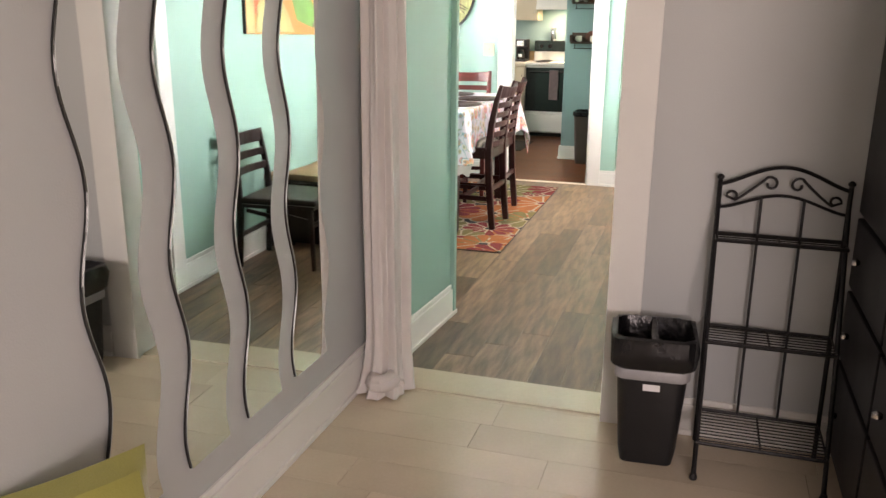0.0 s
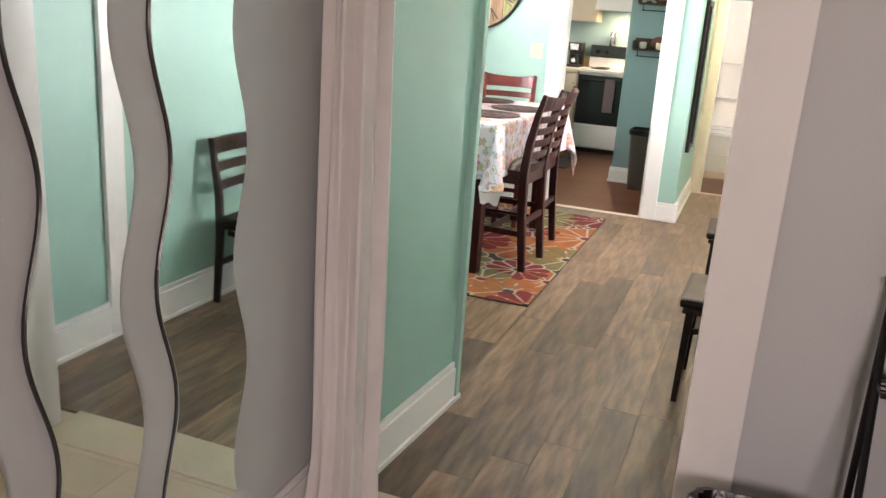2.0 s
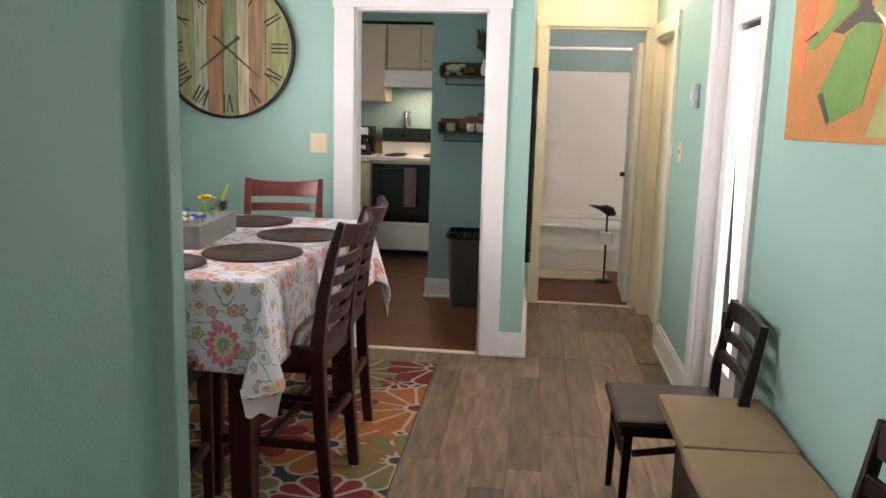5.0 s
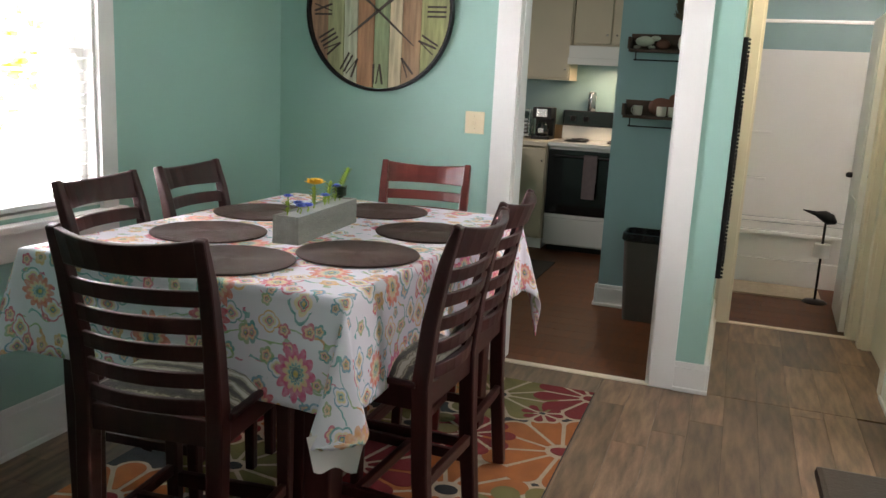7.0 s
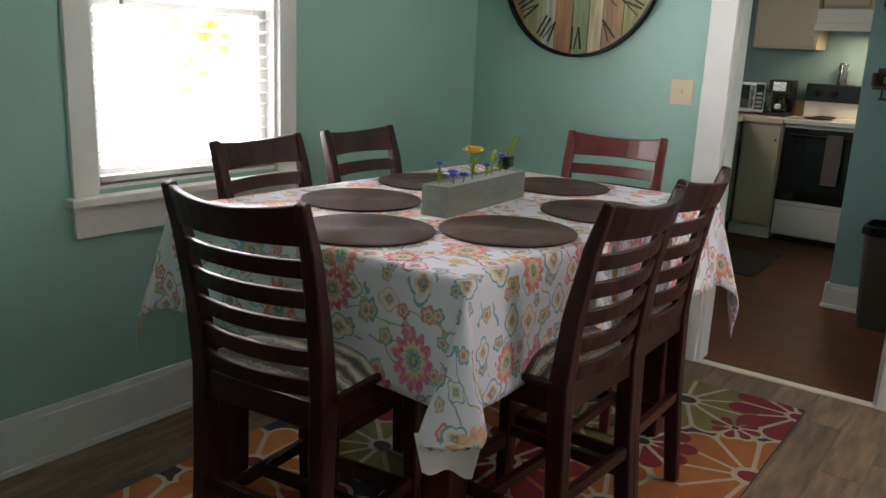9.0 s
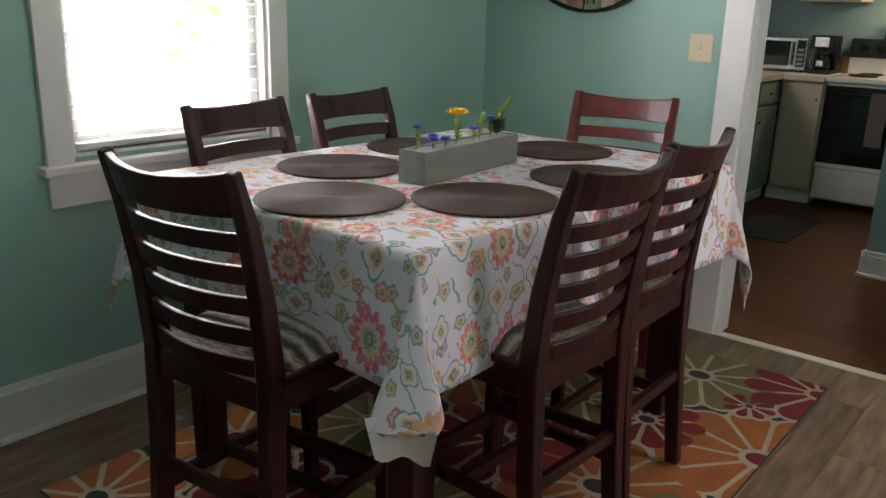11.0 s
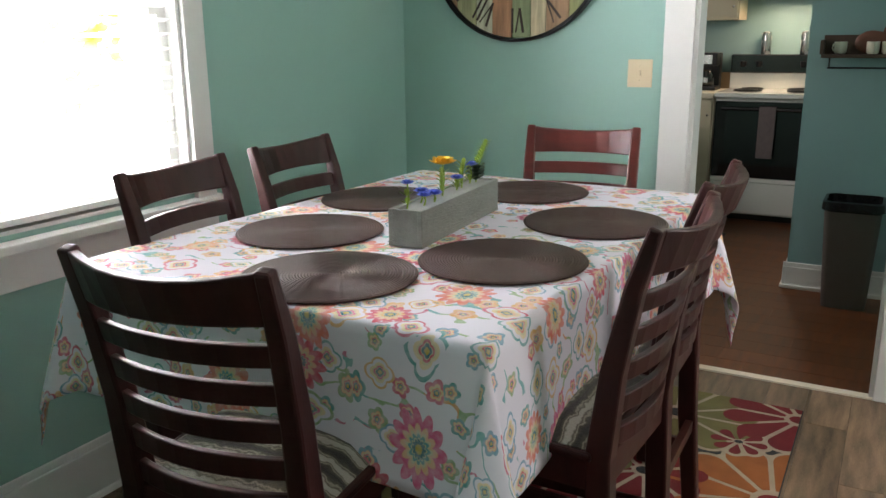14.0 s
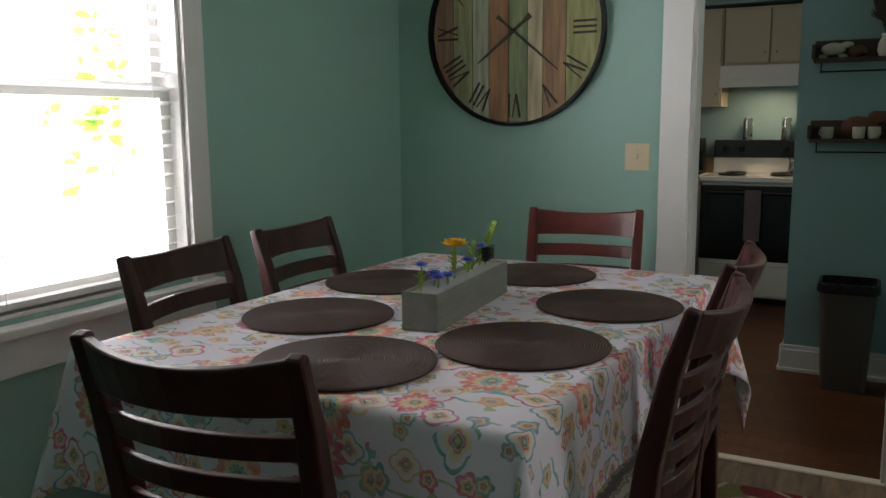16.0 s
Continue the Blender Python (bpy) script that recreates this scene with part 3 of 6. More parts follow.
def dining_chair(m, mat, label):
    c = thing("dining_chair", m, label, "chair", "chairs round the dining table")
    for s in (-1, 1):
        bm = sweep(bmesh.new(), post_path(s), [0.036, 0.042, 0.046, 0.042, 0.036, 0.030], [0.044, 0.05, 0.052, 0.045, 0.036, 0.026], up=(0, 1, 0))
        part("back_post", bm, mat, c, bevel=0.006)
        bm = sweep(bmesh.new(), [(s * 0.185, 0.20, 0.012), (s * 0.185, 0.195, 0.3), (s * 0.185, 0.19, 0.575)], [0.034, 0.040, 0.044], [0.034, 0.040, 0.044], up=(0, 1, 0))
        part("leg", bm, mat, c, bevel=0.005)
        part("side_stretcher", sweep(bmesh.new(), [(s * 0.188, -0.20, 0.245), (s * 0.186, 0.185, 0.245)], 0.022, 0.034, up=(0, 0, 1)), mat, c, bevel=0.003)
        part("side_rail", B(s * 0.187 - 0.012, s * 0.187 + 0.012, -0.19, 0.19, 0.545, 0.615, bevel=0.003), mat, c)
    part("footrest", B(-0.166, 0.166, 0.18, 0.205, 0.19, 0.235, bevel=0.004), mat, c)
    part("back_stretcher", B(-0.17, 0.17, -0.225, -0.203, 0.30, 0.335, bevel=0.004), mat, c)
    part("cross_stretcher", B(-0.18, 0.18, -0.012, 0.012, 0.232, 0.262, bevel=0.003), mat, c)
    part("front_rail", B(-0.165, 0.165, 0.18, 0.204, 0.545, 0.615, bevel=0.003), mat, c)
    part("back_rail", B(-0.165, 0.165, -0.21, -0.186, 0.545, 0.615, bevel=0.003), mat, c)

    def rail(zc, h, t, bow):
        pts = []
        for i in range(9):
            a = -1 + i / 4
            pts.append((a * (CW - 0.022), back_y(zc) - bow * (1 - a * a), zc))
        bm = bmesh.new()
        rings = []
        for (x, y, z) in pts:
            lift = -0.020 * (1 - (x / CW) ** 2) if h > 0.06 else 0
            ya, yb = back_y(z - h / 2) - back_y(z), back_y(z + h / 2) - back_y(z)
            rings.append([bm.verts.new(q) for q in ((x, y + ya - t / 2, z - h / 2), (x, y + ya + t / 2, z - h / 2), (x, y + yb + t / 2, z + h / 2 + lift), (x, y + yb - t / 2, z + h / 2 + lift))])
        for p, q in zip(rings, rings[1:]):
            for k in range(4):
                bm.faces.new((p[k], p[(k + 1) % 4], q[(k + 1) % 4], q[k]))
        bm.faces.new(rings[0][::-1]), bm.faces.new(rings[-1])
        return bm

    part("top_rail", rail(CH - 0.048, 0.096, 0.024, 0.045), mat, c, bevel=0.005)
    for k in range(5):
        part("slat", rail(0.935 - 0.0715 * k, 0.042, 0.016, 0.036), mat, c, bevel=0.003)
    part("seat", B(-0.215, 0.215, -0.185, 0.225, 0.613, 0.632, bevel=0.006), mat, c)
    bm = bmesh.new()
    g = {}
    for i in range(11):
        for j in range(11):
            a, b_ = -1 + i / 5, -1 + j / 5
            puff = 0.045 * (1 - abs(a) ** 3.2) ** 0.6 * (1 - abs(b_) ** 3.2) ** 0.6
            g[i, j] = bm.verts.new((a * 0.20, 0.02 + b_ * 0.198, 0.634 + puff))
    for i in range(10):
        for j in range(10):
            bm.faces.new((g[i, j], g[i + 1, j], g[i + 1, j + 1], g[i, j + 1]))
    edge = [g[i, 0] for i in range(11)] + [g[10, j] for j in range(1, 11)] + [g[i, 10] for i in range(9, -1, -1)] + [g[0, j] for j in range(9, 0, -1)]
    low = [bm.verts.new((v.co.x, v.co.y, 0.630)) for v in edge]
    for k in range(len(edge)):
        q = (k + 1) % len(edge)
        bm.faces.new((edge[k], edge[q], low[q], low[k]))
    part("cushion", bm, STRIPE, c, "beige and charcoal striped upholstery", smooth=True)
    return c


RZ = 0.0085  # top of the rug pile
chair = dining_chair(pose(-1.925, 2.33, RZ, 0, 0, 6), DARKWOOD, "dark mahogany ladder-back counter chair with striped seat on the rug")
for x, y, a in ((-1.545, 2.79, 87), (-1.57, 3.25, 91), (-2.35, 2.79, -85.5), (-2.375, 3.305, -88)):
    copy_thing(chair, pose(x, y, RZ, 0, 0, a))
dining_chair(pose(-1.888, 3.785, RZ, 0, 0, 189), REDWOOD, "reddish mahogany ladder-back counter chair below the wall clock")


# ---- dining room window ----
GLASS = bpy.data.materials.new("window_glass")
GLASS.use_nodes = True
gp = GLASS.node_tree.nodes["Principled BSDF"]
gp.inputs["Transmission Weight"].default_value, gp.inputs["Roughness"].default_value, gp.inputs["IOR"].default_value = 1.0, 0.0, 1.02
TAUPE_WAND = material("grey_wand_plastic", (0.22, 0.22, 0.21), 0.4, vary=0.03, bump=0)
BLIND = material("white_blind_slat", (0.80, 0.80, 0.78), 0.45, vary=0.03, bump=0)
win = tagged(new("window_1"), "white double-hung window with raised white slat blinds", "window", kind="structure")
part("window_frame", box(box(box(B(XL, XL + 0.022, WY0 - 0.09, WY0, WZ0 - 0.02, WZ1, bevel=0.004), XL, XL + 0.022, WY1, WY1 + 0.09, WZ0 - 0.02, WZ1, bevel=0.004), XL, XL + 0.022, WY0 - 0.1, WY1 + 0.1, WZ1, WZ1 + 0.1, bevel=0.004),
    XL - 0.14, XL + 0.002, WY0 - 0.002, WY0 + 0.014, WZ0, WZ1), WHITE, win)
part("window_frame", box(box(B(XL - 0.14, XL + 0.002, WY1 - 0.014, WY1 + 0.002, WZ0, WZ1), XL - 0.14, XL + 0.002, WY0, WY1, WZ1 - 0.014, WZ1 + 0.002), XL - 0.14, XL - 0.002, WY0 + 0.014, WY1 - 0.014, WZ0 - 0.002, WZ0 + 0.012), WHITE, win)
part("window_sill", B(XL - 0.03, XL + 0.055, WY0 - 0.115, WY1 + 0.115, WZ0 - 0.045, WZ0 - 0.016, bevel=0.005), WHITE, win)
part("apron", B(XL, XL + 0.02, WY0 - 0.09, WY1 + 0.09, WZ0 - 0.155, WZ0 - 0.045, bevel=0.004), WHITE, win)
for z0, z1, dx in ((WZ0 + 0.012, 1.525, -0.075), (1.495, WZ1 - 0.014, -0.11)):
    bm = bmesh.new()
    x0, x1, a, b_ = XL + dx, XL + dx + 0.03, WY0 + 0.014, WY1 - 0.014
    box(bm, x0, x1, a, a + 0.04, z0, z1), box(bm, x0, x1, b_ - 0.04, b_, z0, z1)
    box(bm, x0, x1, a + 0.04, b_ - 0.04, z0, z0 + 0.05), box(bm, x0, x1, a + 0.04, b_ - 0.04, z1 - 0.032, z1)
    part("sash", bm, WHITE, win)
    g = part("pane", B(x0 + 0.012, x0 + 0.016, a + 0.038, b_ - 0.038, z0 + 0.048, z1 - 0.03), GLASS, win)
    g.visible_shadow = False
blinds = thing("window_blinds", pose(XL - 0.022, (WY0 + WY1) / 2, 0), "white horizontal slat blinds, opened flat, in the dining window", "blinds")
bw = (WY1 - WY0) / 2 - 0.02
part("head_rail", B(-0.022, 0.022, -bw, bw, WZ1 - 0.06, WZ1 - 0.015, bevel=0.004), BLIND, blinds)
part("bottom_rail", B(-0.024, 0.024, -bw, bw, WZ0 + 0.022, WZ0 + 0.042, bevel=0.004), BLIND, blinds)
slat_mesh = None
zz = WZ0 + 0.075
while zz < WZ1 - 0.07:
    if slat_mesh is None:
        bm = bmesh.new()
        rows_ = []
        for k in range(4):
            u = -1 + 2 * k / 3
            rows_.append([bm.verts.new((u * 0.0245, y, 0.004 * (1 - u * u) + 0.006 * u)) for y in (-bw, bw)])
        for p, q in zip(rows_, rows_[1:]):
            bm.faces.new((p[0], p[1], q[1], q[0]))
        bmesh.ops.solidify(bm, geom=bm.faces[:], thickness=0.0018)
        s = part("slat", bm, BLIND, blinds)
        slat_mesh = s.data
    else:
        s = new("slat", slat_mesh)
        s.parent = blinds
    s.location.z = zz
    zz += 0.046
part("tilt_wand", sweep(bmesh.new(), [(0.03, -0.30, WZ1 - 0.05), (0.034, -0.295, 1.82), (0.038, -0.285, 1.50)], [0.004, 0.005, 0.006], sides=6), TAUPE_WAND, blinds, "grey plastic tilt wand")
for y in (-bw * 0.72, bw * 0.72):
    part("ladder_cord", sweep(bmesh.new(), [(0.026, y, WZ0 + 0.03), (0.026, y, WZ1 - 0.03)], 0.0014, sides=5), BLIND, blinds)

# outside the window: lawn, shrubs and a pale fence line
GRASS = material("lawn", (0.10, 0.16, 0.04), 0.9, vary=0.4, scale=2, bump=0.4, fine=30)
structure("ground", B(-400, 400, -400, 400, -0.62, -0.60), GRASS, "sunlit lawn outside the house", "ground")
LEAF = material("bush_leaf", (0.10, 0.20, 0.03), 0.6, vary=0.4, scale=14, bump=0)
BARK = material("bark", (0.12, 0.08, 0.05), 0.9, vary=0.3, scale=12, bump=0.4, fine=40)


def shrub(x, y, h, r, n_leaves):
    t = thing("garden_tree", pose(x, y, -0.6), "small leafy green garden tree outside the dining window", "tree", "garden trees")
    bm = bmesh.new()
    sweep(bm, [(0, 0, 0), (0.03, 0.02, h * 0.3), (0.0, 0.05, h * 0.62)], [0.06, 0.05, 0.03])
    for k in range(6):
        a = k * 1.05
        sweep(bm, [(0.02, 0.03, h * (0.3 + 0.05 * k)), (0.4 * r * math.cos(a), 0.4 * r * math.sin(a), h * (0.5 + 0.05 * k)), (0.8 * r * math.cos(a), 0.8 * r * math.sin(a), h * (0.62 + 0.05 * k))], [0.03, 0.02, 0.008], sides=6)
    part("trunk", bm, BARK, t, smooth=True)
    bm = bmesh.new()
    for k in range(n_leaves):
        d = Vector((random.gauss(0, 1), random.gauss(0, 1), random.gauss(0, 1))).normalized() * r * random.uniform(0.45, 1.0) ** 0.6
        d *= 0.75 + 0.4 * noise.noise(d * 2.2)
        c = Vector((d.x, d.y, h * 0.68 + d.z * 0.9))
        m = Euler([random.uniform(0, 6.28) for _ in range(3)]).to_matrix()
        s = random.uniform(0.05, 0.10)
        bm.faces.new([bm.verts.new(c + m @ Vector(v) * s) for v in ((-1, 0, 0), (0, -0.45, 0.1), (1, 0, 0), (0, 0.45, 0.1))])
    part("crown", bm, LEAF, t)


# climbing vine close outside the window; its leaves let light through
VINELEAF = material("translucent_vine_leaf", (0.30, 0.42, 0.06), 0.5, vary=0.3, scale=20, bump=0)
vn, vl = VINELEAF.node_tree.nodes, VINELEAF.node_tree.links
tr, mx = vn.new("ShaderNodeBsdfTranslucent"), vn.new("ShaderNodeMixShader")
tr.inputs[0].default_value, mx.inputs[0].default_value = (0.17, 0.34, 0.03, 1), 0.75
vl.new(vn["Principled BSDF"].outputs[0], mx.inputs[1]), vl.new(tr.outputs[0], mx.inputs[2])
vl.new(mx.outputs[0], vn["Material Output"].inputs[0])
vine = thing("climbing_vine", pose(-3.36, 3.16, -0.6), "yellow-green climbing vine outside the dining window", "vine")
VRNG = random.Random(12)
part("stem", sweep(bmesh.new(), [(-0.02, 0.02, 0), (0.0, 0.0, 0.9), (0.0, -0.03, 1.8), (0.0, 0.02, 2.05), (0.0, 0.06, 2.36)], [0.003, 0.003, 0.002, 0.002, 0.002], sides=6), VINELEAF, vine)
for k in range(52):
    zc = VRNG.uniform(1.78, 2.38)
    c = Vector((VRNG.uniform(-0.03, 0.03), VRNG.gauss(0.0, 0.075), zc))
    m = Euler((VRNG.uniform(-0.6, 0.6), VRNG.uniform(-0.7, 0.7) + 1.57, VRNG.uniform(-0.6, 0.6))).to_matrix() @ Euler((0, 0, VRNG.uniform(0, 6.28))).to_matrix()
    s = VRNG.uniform(0.022, 0.04)
    bm = bmesh.new()
    bm.faces.new([bm.verts.new(c + m @ Vector(v) * s) for v in ((-1, 0, 0), (-0.35, -0.62, 0.1), (0.4, -0.45, 0.1), (1.15, 0, -0.15), (0.4, 0.45, 0.1), (-0.35, 0.62, 0.1))])
    part("leaf", bm, VINELEAF, vine)
shrub(-6.2, 3.9, 3.0, 0.9, 900)
shrub(-9.5, 6.2, 3.6, 1.3, 1300)
shrub(-10.5, 2.4, 3.2, 1.2, 1100)

# ---- glazed hall door, side door, bathroom door ----
door = tagged(new("door_1"), "white glazed hall door behind a sheer white curtain", "door", kind="structure")
bm = B(XR + 0.05, XR + 0.09, DY0 + 0.018, DY0 + 0.13, 0.012, 2.04)
box(bm, XR + 0.05, XR + 0.09, DY1 - 0.13, DY1 - 0.018, 0.012, 2.04), box(bm, XR + 0.05, XR + 0.09, DY0 + 0.13, DY1 - 0.13, 0.012, 0.35), box(bm, XR + 0.05, XR + 0.09, DY0 + 0.13, DY1 - 0.13, 1.90, 2.04)
part("door_leaf", bm, WHITE, door)
g = part("pane", B(XR + 0.068, XR + 0.072, DY0 + 0.13, DY1 - 0.13, 0.35, 1.90), GLASS, door)
g.visible_shadow = False
part("door_handle", lathe(bmesh.new(), [(0.012, 0), (0.028, 0.012), (0.028, 0.04), (0.012, 0.05)], 16, XR + 0.05 - 0.02, DY0 + 0.075, 0.97), BLACK, door, smooth=True)
side = tagged(new("door_2"), "closed cream painted side door", "door", kind="structure")
part("door_leaf", B(XR + 0.045, XR + 0.085, SY0 + 0.018, SY1 - 0.018, 0.012, 1.982), CREAM, side)
for z0, z1 in ((0.2, 0.85), (1.0, 1.82)):
    part("panel", B(XR + 0.039, XR + 0.045, SY0 + 0.13, SY1 - 0.13, z0, z1, bevel=0.002), CREAM, side)
part("door_handle", lathe(bmesh.new(), [(0.010, 0), (0.026, 0.01), (0.026, 0.035), (0.010, 0.045)], 16, XR + 0.02, SY0 + 0.085, 0.98), BLACK, side, smooth=True)
bd = tagged(new("door_3"), "white bathroom door standing open inwards", "door", kind="structure")
bd.matrix_basis = pose(BX1 - 0.02, BY + 0.10, 0, 0, 0, 88)
part("door_leaf", B(0.0, 0.66, 0.0, 0.035, 0.012, 1.99, bevel=0.002), WHITE, bd)
for sy in (-0.004, 0.035):
    for z0, z1 in ((0.2, 0.85), (1.0, 1.82)):
        part("panel", B(0.1, 0.56, sy, sy + 0.004, z0, z1), WHITE, bd)
for sy in (-0.05, 0.037):
    part("door_handle", lathe(bmesh.new(), [(0.022, 0), (0.028, 0.012), (0.024, 0.03), (0.008, 0.036)], 14, 0.60, sy + 0.012, 0.95), BLACK, bd, smooth=True)

# ---- hall: ceiling lamp, thermostat, switches, wall mirror ----
LAMPGLASS = bpy.data.materials.new("lit_lamp_glass")
LAMPGLASS.use_nodes = True
q = LAMPGLASS.node_tree.nodes["Principled BSDF"]
q.inputs["Emission Color"].default_value, q.inputs["Emission Strength"].default_value = (1, 0.82, 0.55, 1), 4.0
for nm, loc, lab in (("ceiling_lamp", (-0.17, 5.3, H), "round frosted ceiling lamp, lit warm, in the hall"), ("ceiling_lamp", (0.3, 6.6, H), "round frosted ceiling lamp, lit warm, in the bathroom")):
    cl = thing(nm, pose(*loc), lab, "lamp", "ceiling lamps")
    part("base", lathe(bmesh.new(), [(0.10, -0.03), (0.11, -0.015), (0.11, 0.0)], 24), WHITE, cl, smooth=True)
    sh_ = part("shade", lathe(bmesh.new(), [(0.03, -0.11), (0.08, -0.095), (0.115, -0.06), (0.12, -0.03)], 24), LAMPGLASS, cl, smooth=True)
    sh_.visible_shadow = False
IVORY = material("ivory_plastic", (0.62, 0.52, 0.33), 0.4, vary=0.03, bump=0)
TAUPE = material("grey_plastic", (0.42, 0.44, 0.45), 0.4, vary=0.03, bump=0)


def switch(m, label):
    t = thing("light_switch", m, label, "switch")
    part("plate", B(-0.052, 0.052, -0.006, 0, -0.057, 0.057, bevel=0.003), IVORY, t)
    part("toggle", B(-0.005, 0.005, -0.017, -0.006, -0.010, 0.012, bevel=0.002), IVORY, t)
    for z in (-0.03, 0.03):
        part("screw", lathe(bmesh.new(), [(0.003, -0.0005), (0.003, 0.0005)], 8, 0, -0.0065, z), BLACK, t)


switch(pose(-1.898, YW, 1.257), "ivory plastic toggle light switch on the aqua wall")
switch(pose(XR, 4.70, 1.27, 0, 0, -90), "ivory plastic light switch on the hall wall")
t = thing("thermostat", pose(XR, 4.32, 1.585, 0, 0, -90), "small grey oval thermostat on the hall wall", "thermostat")
part("body", B(-0.055, 0.055, -0.03, 0, -0.065, 0.065, bevel=0.012), TAUPE, t)
part("dial", B(-0.02, 0.02, -0.036, -0.03, -0.02, 0.02, bevel=0.003), WHITE, t)
t = thing("wall_mirror", pose(-0.64, 5.08, 1.14, 0, 0, 90), "tall narrow mirror in a black beaded frame on the hall wall", "mirror")
bm = bmesh.new()
for x0, x1, z0, z1 in ((-0.2, -0.16, -0.6, 0.6), (0.16, 0.2, -0.6, 0.6), (-0.16, 0.16, -0.6, -0.56), (-0.16, 0.16, 0.56, 0.6)):
    box(bm, x0, x1, -0.026, 0.0, z0, z1, bevel=0.006)
for k in range(60):
    for x in (-0.19, 0.19):
        lathe(bm, [(0.003, -0.007), (0.009, 0), (0.003, 0.007)], 6, x, -0.03, -0.59 + k * 0.02)
part("frame", bm, BLACK, t)
part("glass", B(-0.16, 0.16, -0.012, -0.002, -0.56, 0.56), MIRROR, t)

# ---- painting ----
PY0, PY1, PZ0, PZ1 = 1.58, 2.67, 1.437, 2.22


def painting_material():
    m = material("orange_painting", (0.42, 0.17, 0.04), 0.6, vary=0.35, scale=3.5, bump=0.25, fine=60)
    return m


OCHRE = painting_material()
PGREEN = material("green_paint", (0.10, 0.23, 0.05), 0.55, vary=0.3, scale=9, bump=0.2, fine=60)
PDARK = material("dark_paint", (0.05, 0.045, 0.035), 0.6, vary=0.3, scale=9, bump=0.2, fine=60)
PALE = material("olive_paint", (0.30, 0.30, 0.12), 0.6, vary=0.3, scale=6, bump=0.2, fine=60)
PRED = material("red_orange_paint", (0.60, 0.13, 0.04), 0.6, vary=0.3, scale=6, bump=0.2, fine=60)
pt = thing("painting", pose(XR, (PY0 + PY1) / 2, PZ0, 0, 0, -90) @ Matrix.Rotation(radians(-1.4), 4, "Y"), "unframed orange canvas painting with green forms on the aqua wall", "painting")
pw, ph = (PY1 - PY0) / 2, PZ1 - PZ0
part("canvas", B(-pw, pw, -0.022, 0, 0, ph, bevel=0.003), [OCHRE], pt)
part("edge", B(pw, pw + 0.003, -0.0225, 0, 0, ph), BLACKEDGE, pt, "dark side edge of the canvas")


def daub(pts, mat, lift=0):
    """A thick brush shape on the canvas; pts in shares of its width and height."""
    bm = bmesh.new()
    y = -0.0228 - 0.0003 * lift
    a = [bm.verts.new(((2 * x - 1) * pw, y, z * ph)) for x, z in pts]
    b2 = [bm.verts.new(((2 * x - 1) * pw, -0.0215, z * ph)) for x, z in pts]
    bm.faces.new(a)
    for k in range(len(a)):
        bm.faces.new((a[k], a[(k + 1) % len(a)], b2[(k + 1) % len(a)], b2[k]))
    part("painted_shape", bm, mat, pt)


daub([(0.90, 0.01), (0.99, 0.01), (0.99, 0.99), (0.90, 0.99), (0.885, 0.5)], PALE)
daub([(0.62, 0.02), (0.88, 0.02), (0.87, 0.22), (0.78, 0.30), (0.70, 0.18)], PALE)
daub([(0.86, 0.14), (0.90, 0.16), (0.91, 0.42), (0.84, 0.40)], PRED)
daub([(0.06, 0.30), (0.12, 0.26), (0.20, 0.50), (0.22, 0.72), (0.12, 0.60)], PRED)
daub([(0.27, 0.17), (0.36, 0.06), (0.58, 0.12), (0.66, 0.34), (0.63, 0.385), (0.53, 0.40), (0.45, 0.37)], PGREEN, 1)
daub([(0.27, 0.17), (0.36, 0.06), (0.38, 0.075), (0.31, 0.18)], PDARK, 2)
daub([(0.34, 0.395), (0.42, 0.375), (0.52, 0.40), (0.66, 0.37), (0.67, 0.42), (0.58, 0.44), (0.56, 0.60), (0.51, 0.60), (0.51, 0.45)], PDARK, 2)
daub([(0.13, 0.36), (0.22, 0.345), (0.34, 0.40), (0.36, 0.47), (0.24, 0.41)], PGREEN, 3)
daub([(0.13, 0.385), (0.22, 0.405), (0.22, 0.415), (0.12, 0.39)], PDARK, 4)
daub([(0.345, 0.41), (0.50, 0.45), (0.50, 0.75), (0.42, 0.80), (0.36, 0.62)], PGREEN, 3)
daub([(0.60, 0.42), (0.68, 0.36), (0.88, 0.38), (0.93, 0.50), (0.90, 0.78), (0.62, 0.80)], PALE, 3)
daub([(0.65, 0.44), (0.78, 0.41), (0.83, 0.52), (0.80, 0.66), (0.66, 0.66)], PGREEN, 4)
daub([(0.62, 0.415), (0.68, 0.355), (0.88, 0.375), (0.88, 0.39), (0.69, 0.375)], CREAM, 5)

# ---- folding chairs, bench and cushions along the picture wall ----
BROWNLEATHER = material("brown_vinyl_seat", (0.022, 0.013, 0.010), 0.42, vary=0.2, scale=8, bump=0.12, fine=120, spec=0.25)
ESPRESSO = material("espresso_wood", (0.020, 0.010, 0.008), 0.36, vary=0.3, scale=6, bump=0.04, spec=0.3)
TAN = material("tan_cushion", (0.30, 0.20, 0.115), 0.75, vary=0.12, scale=10, bump=0.2, fine=180)


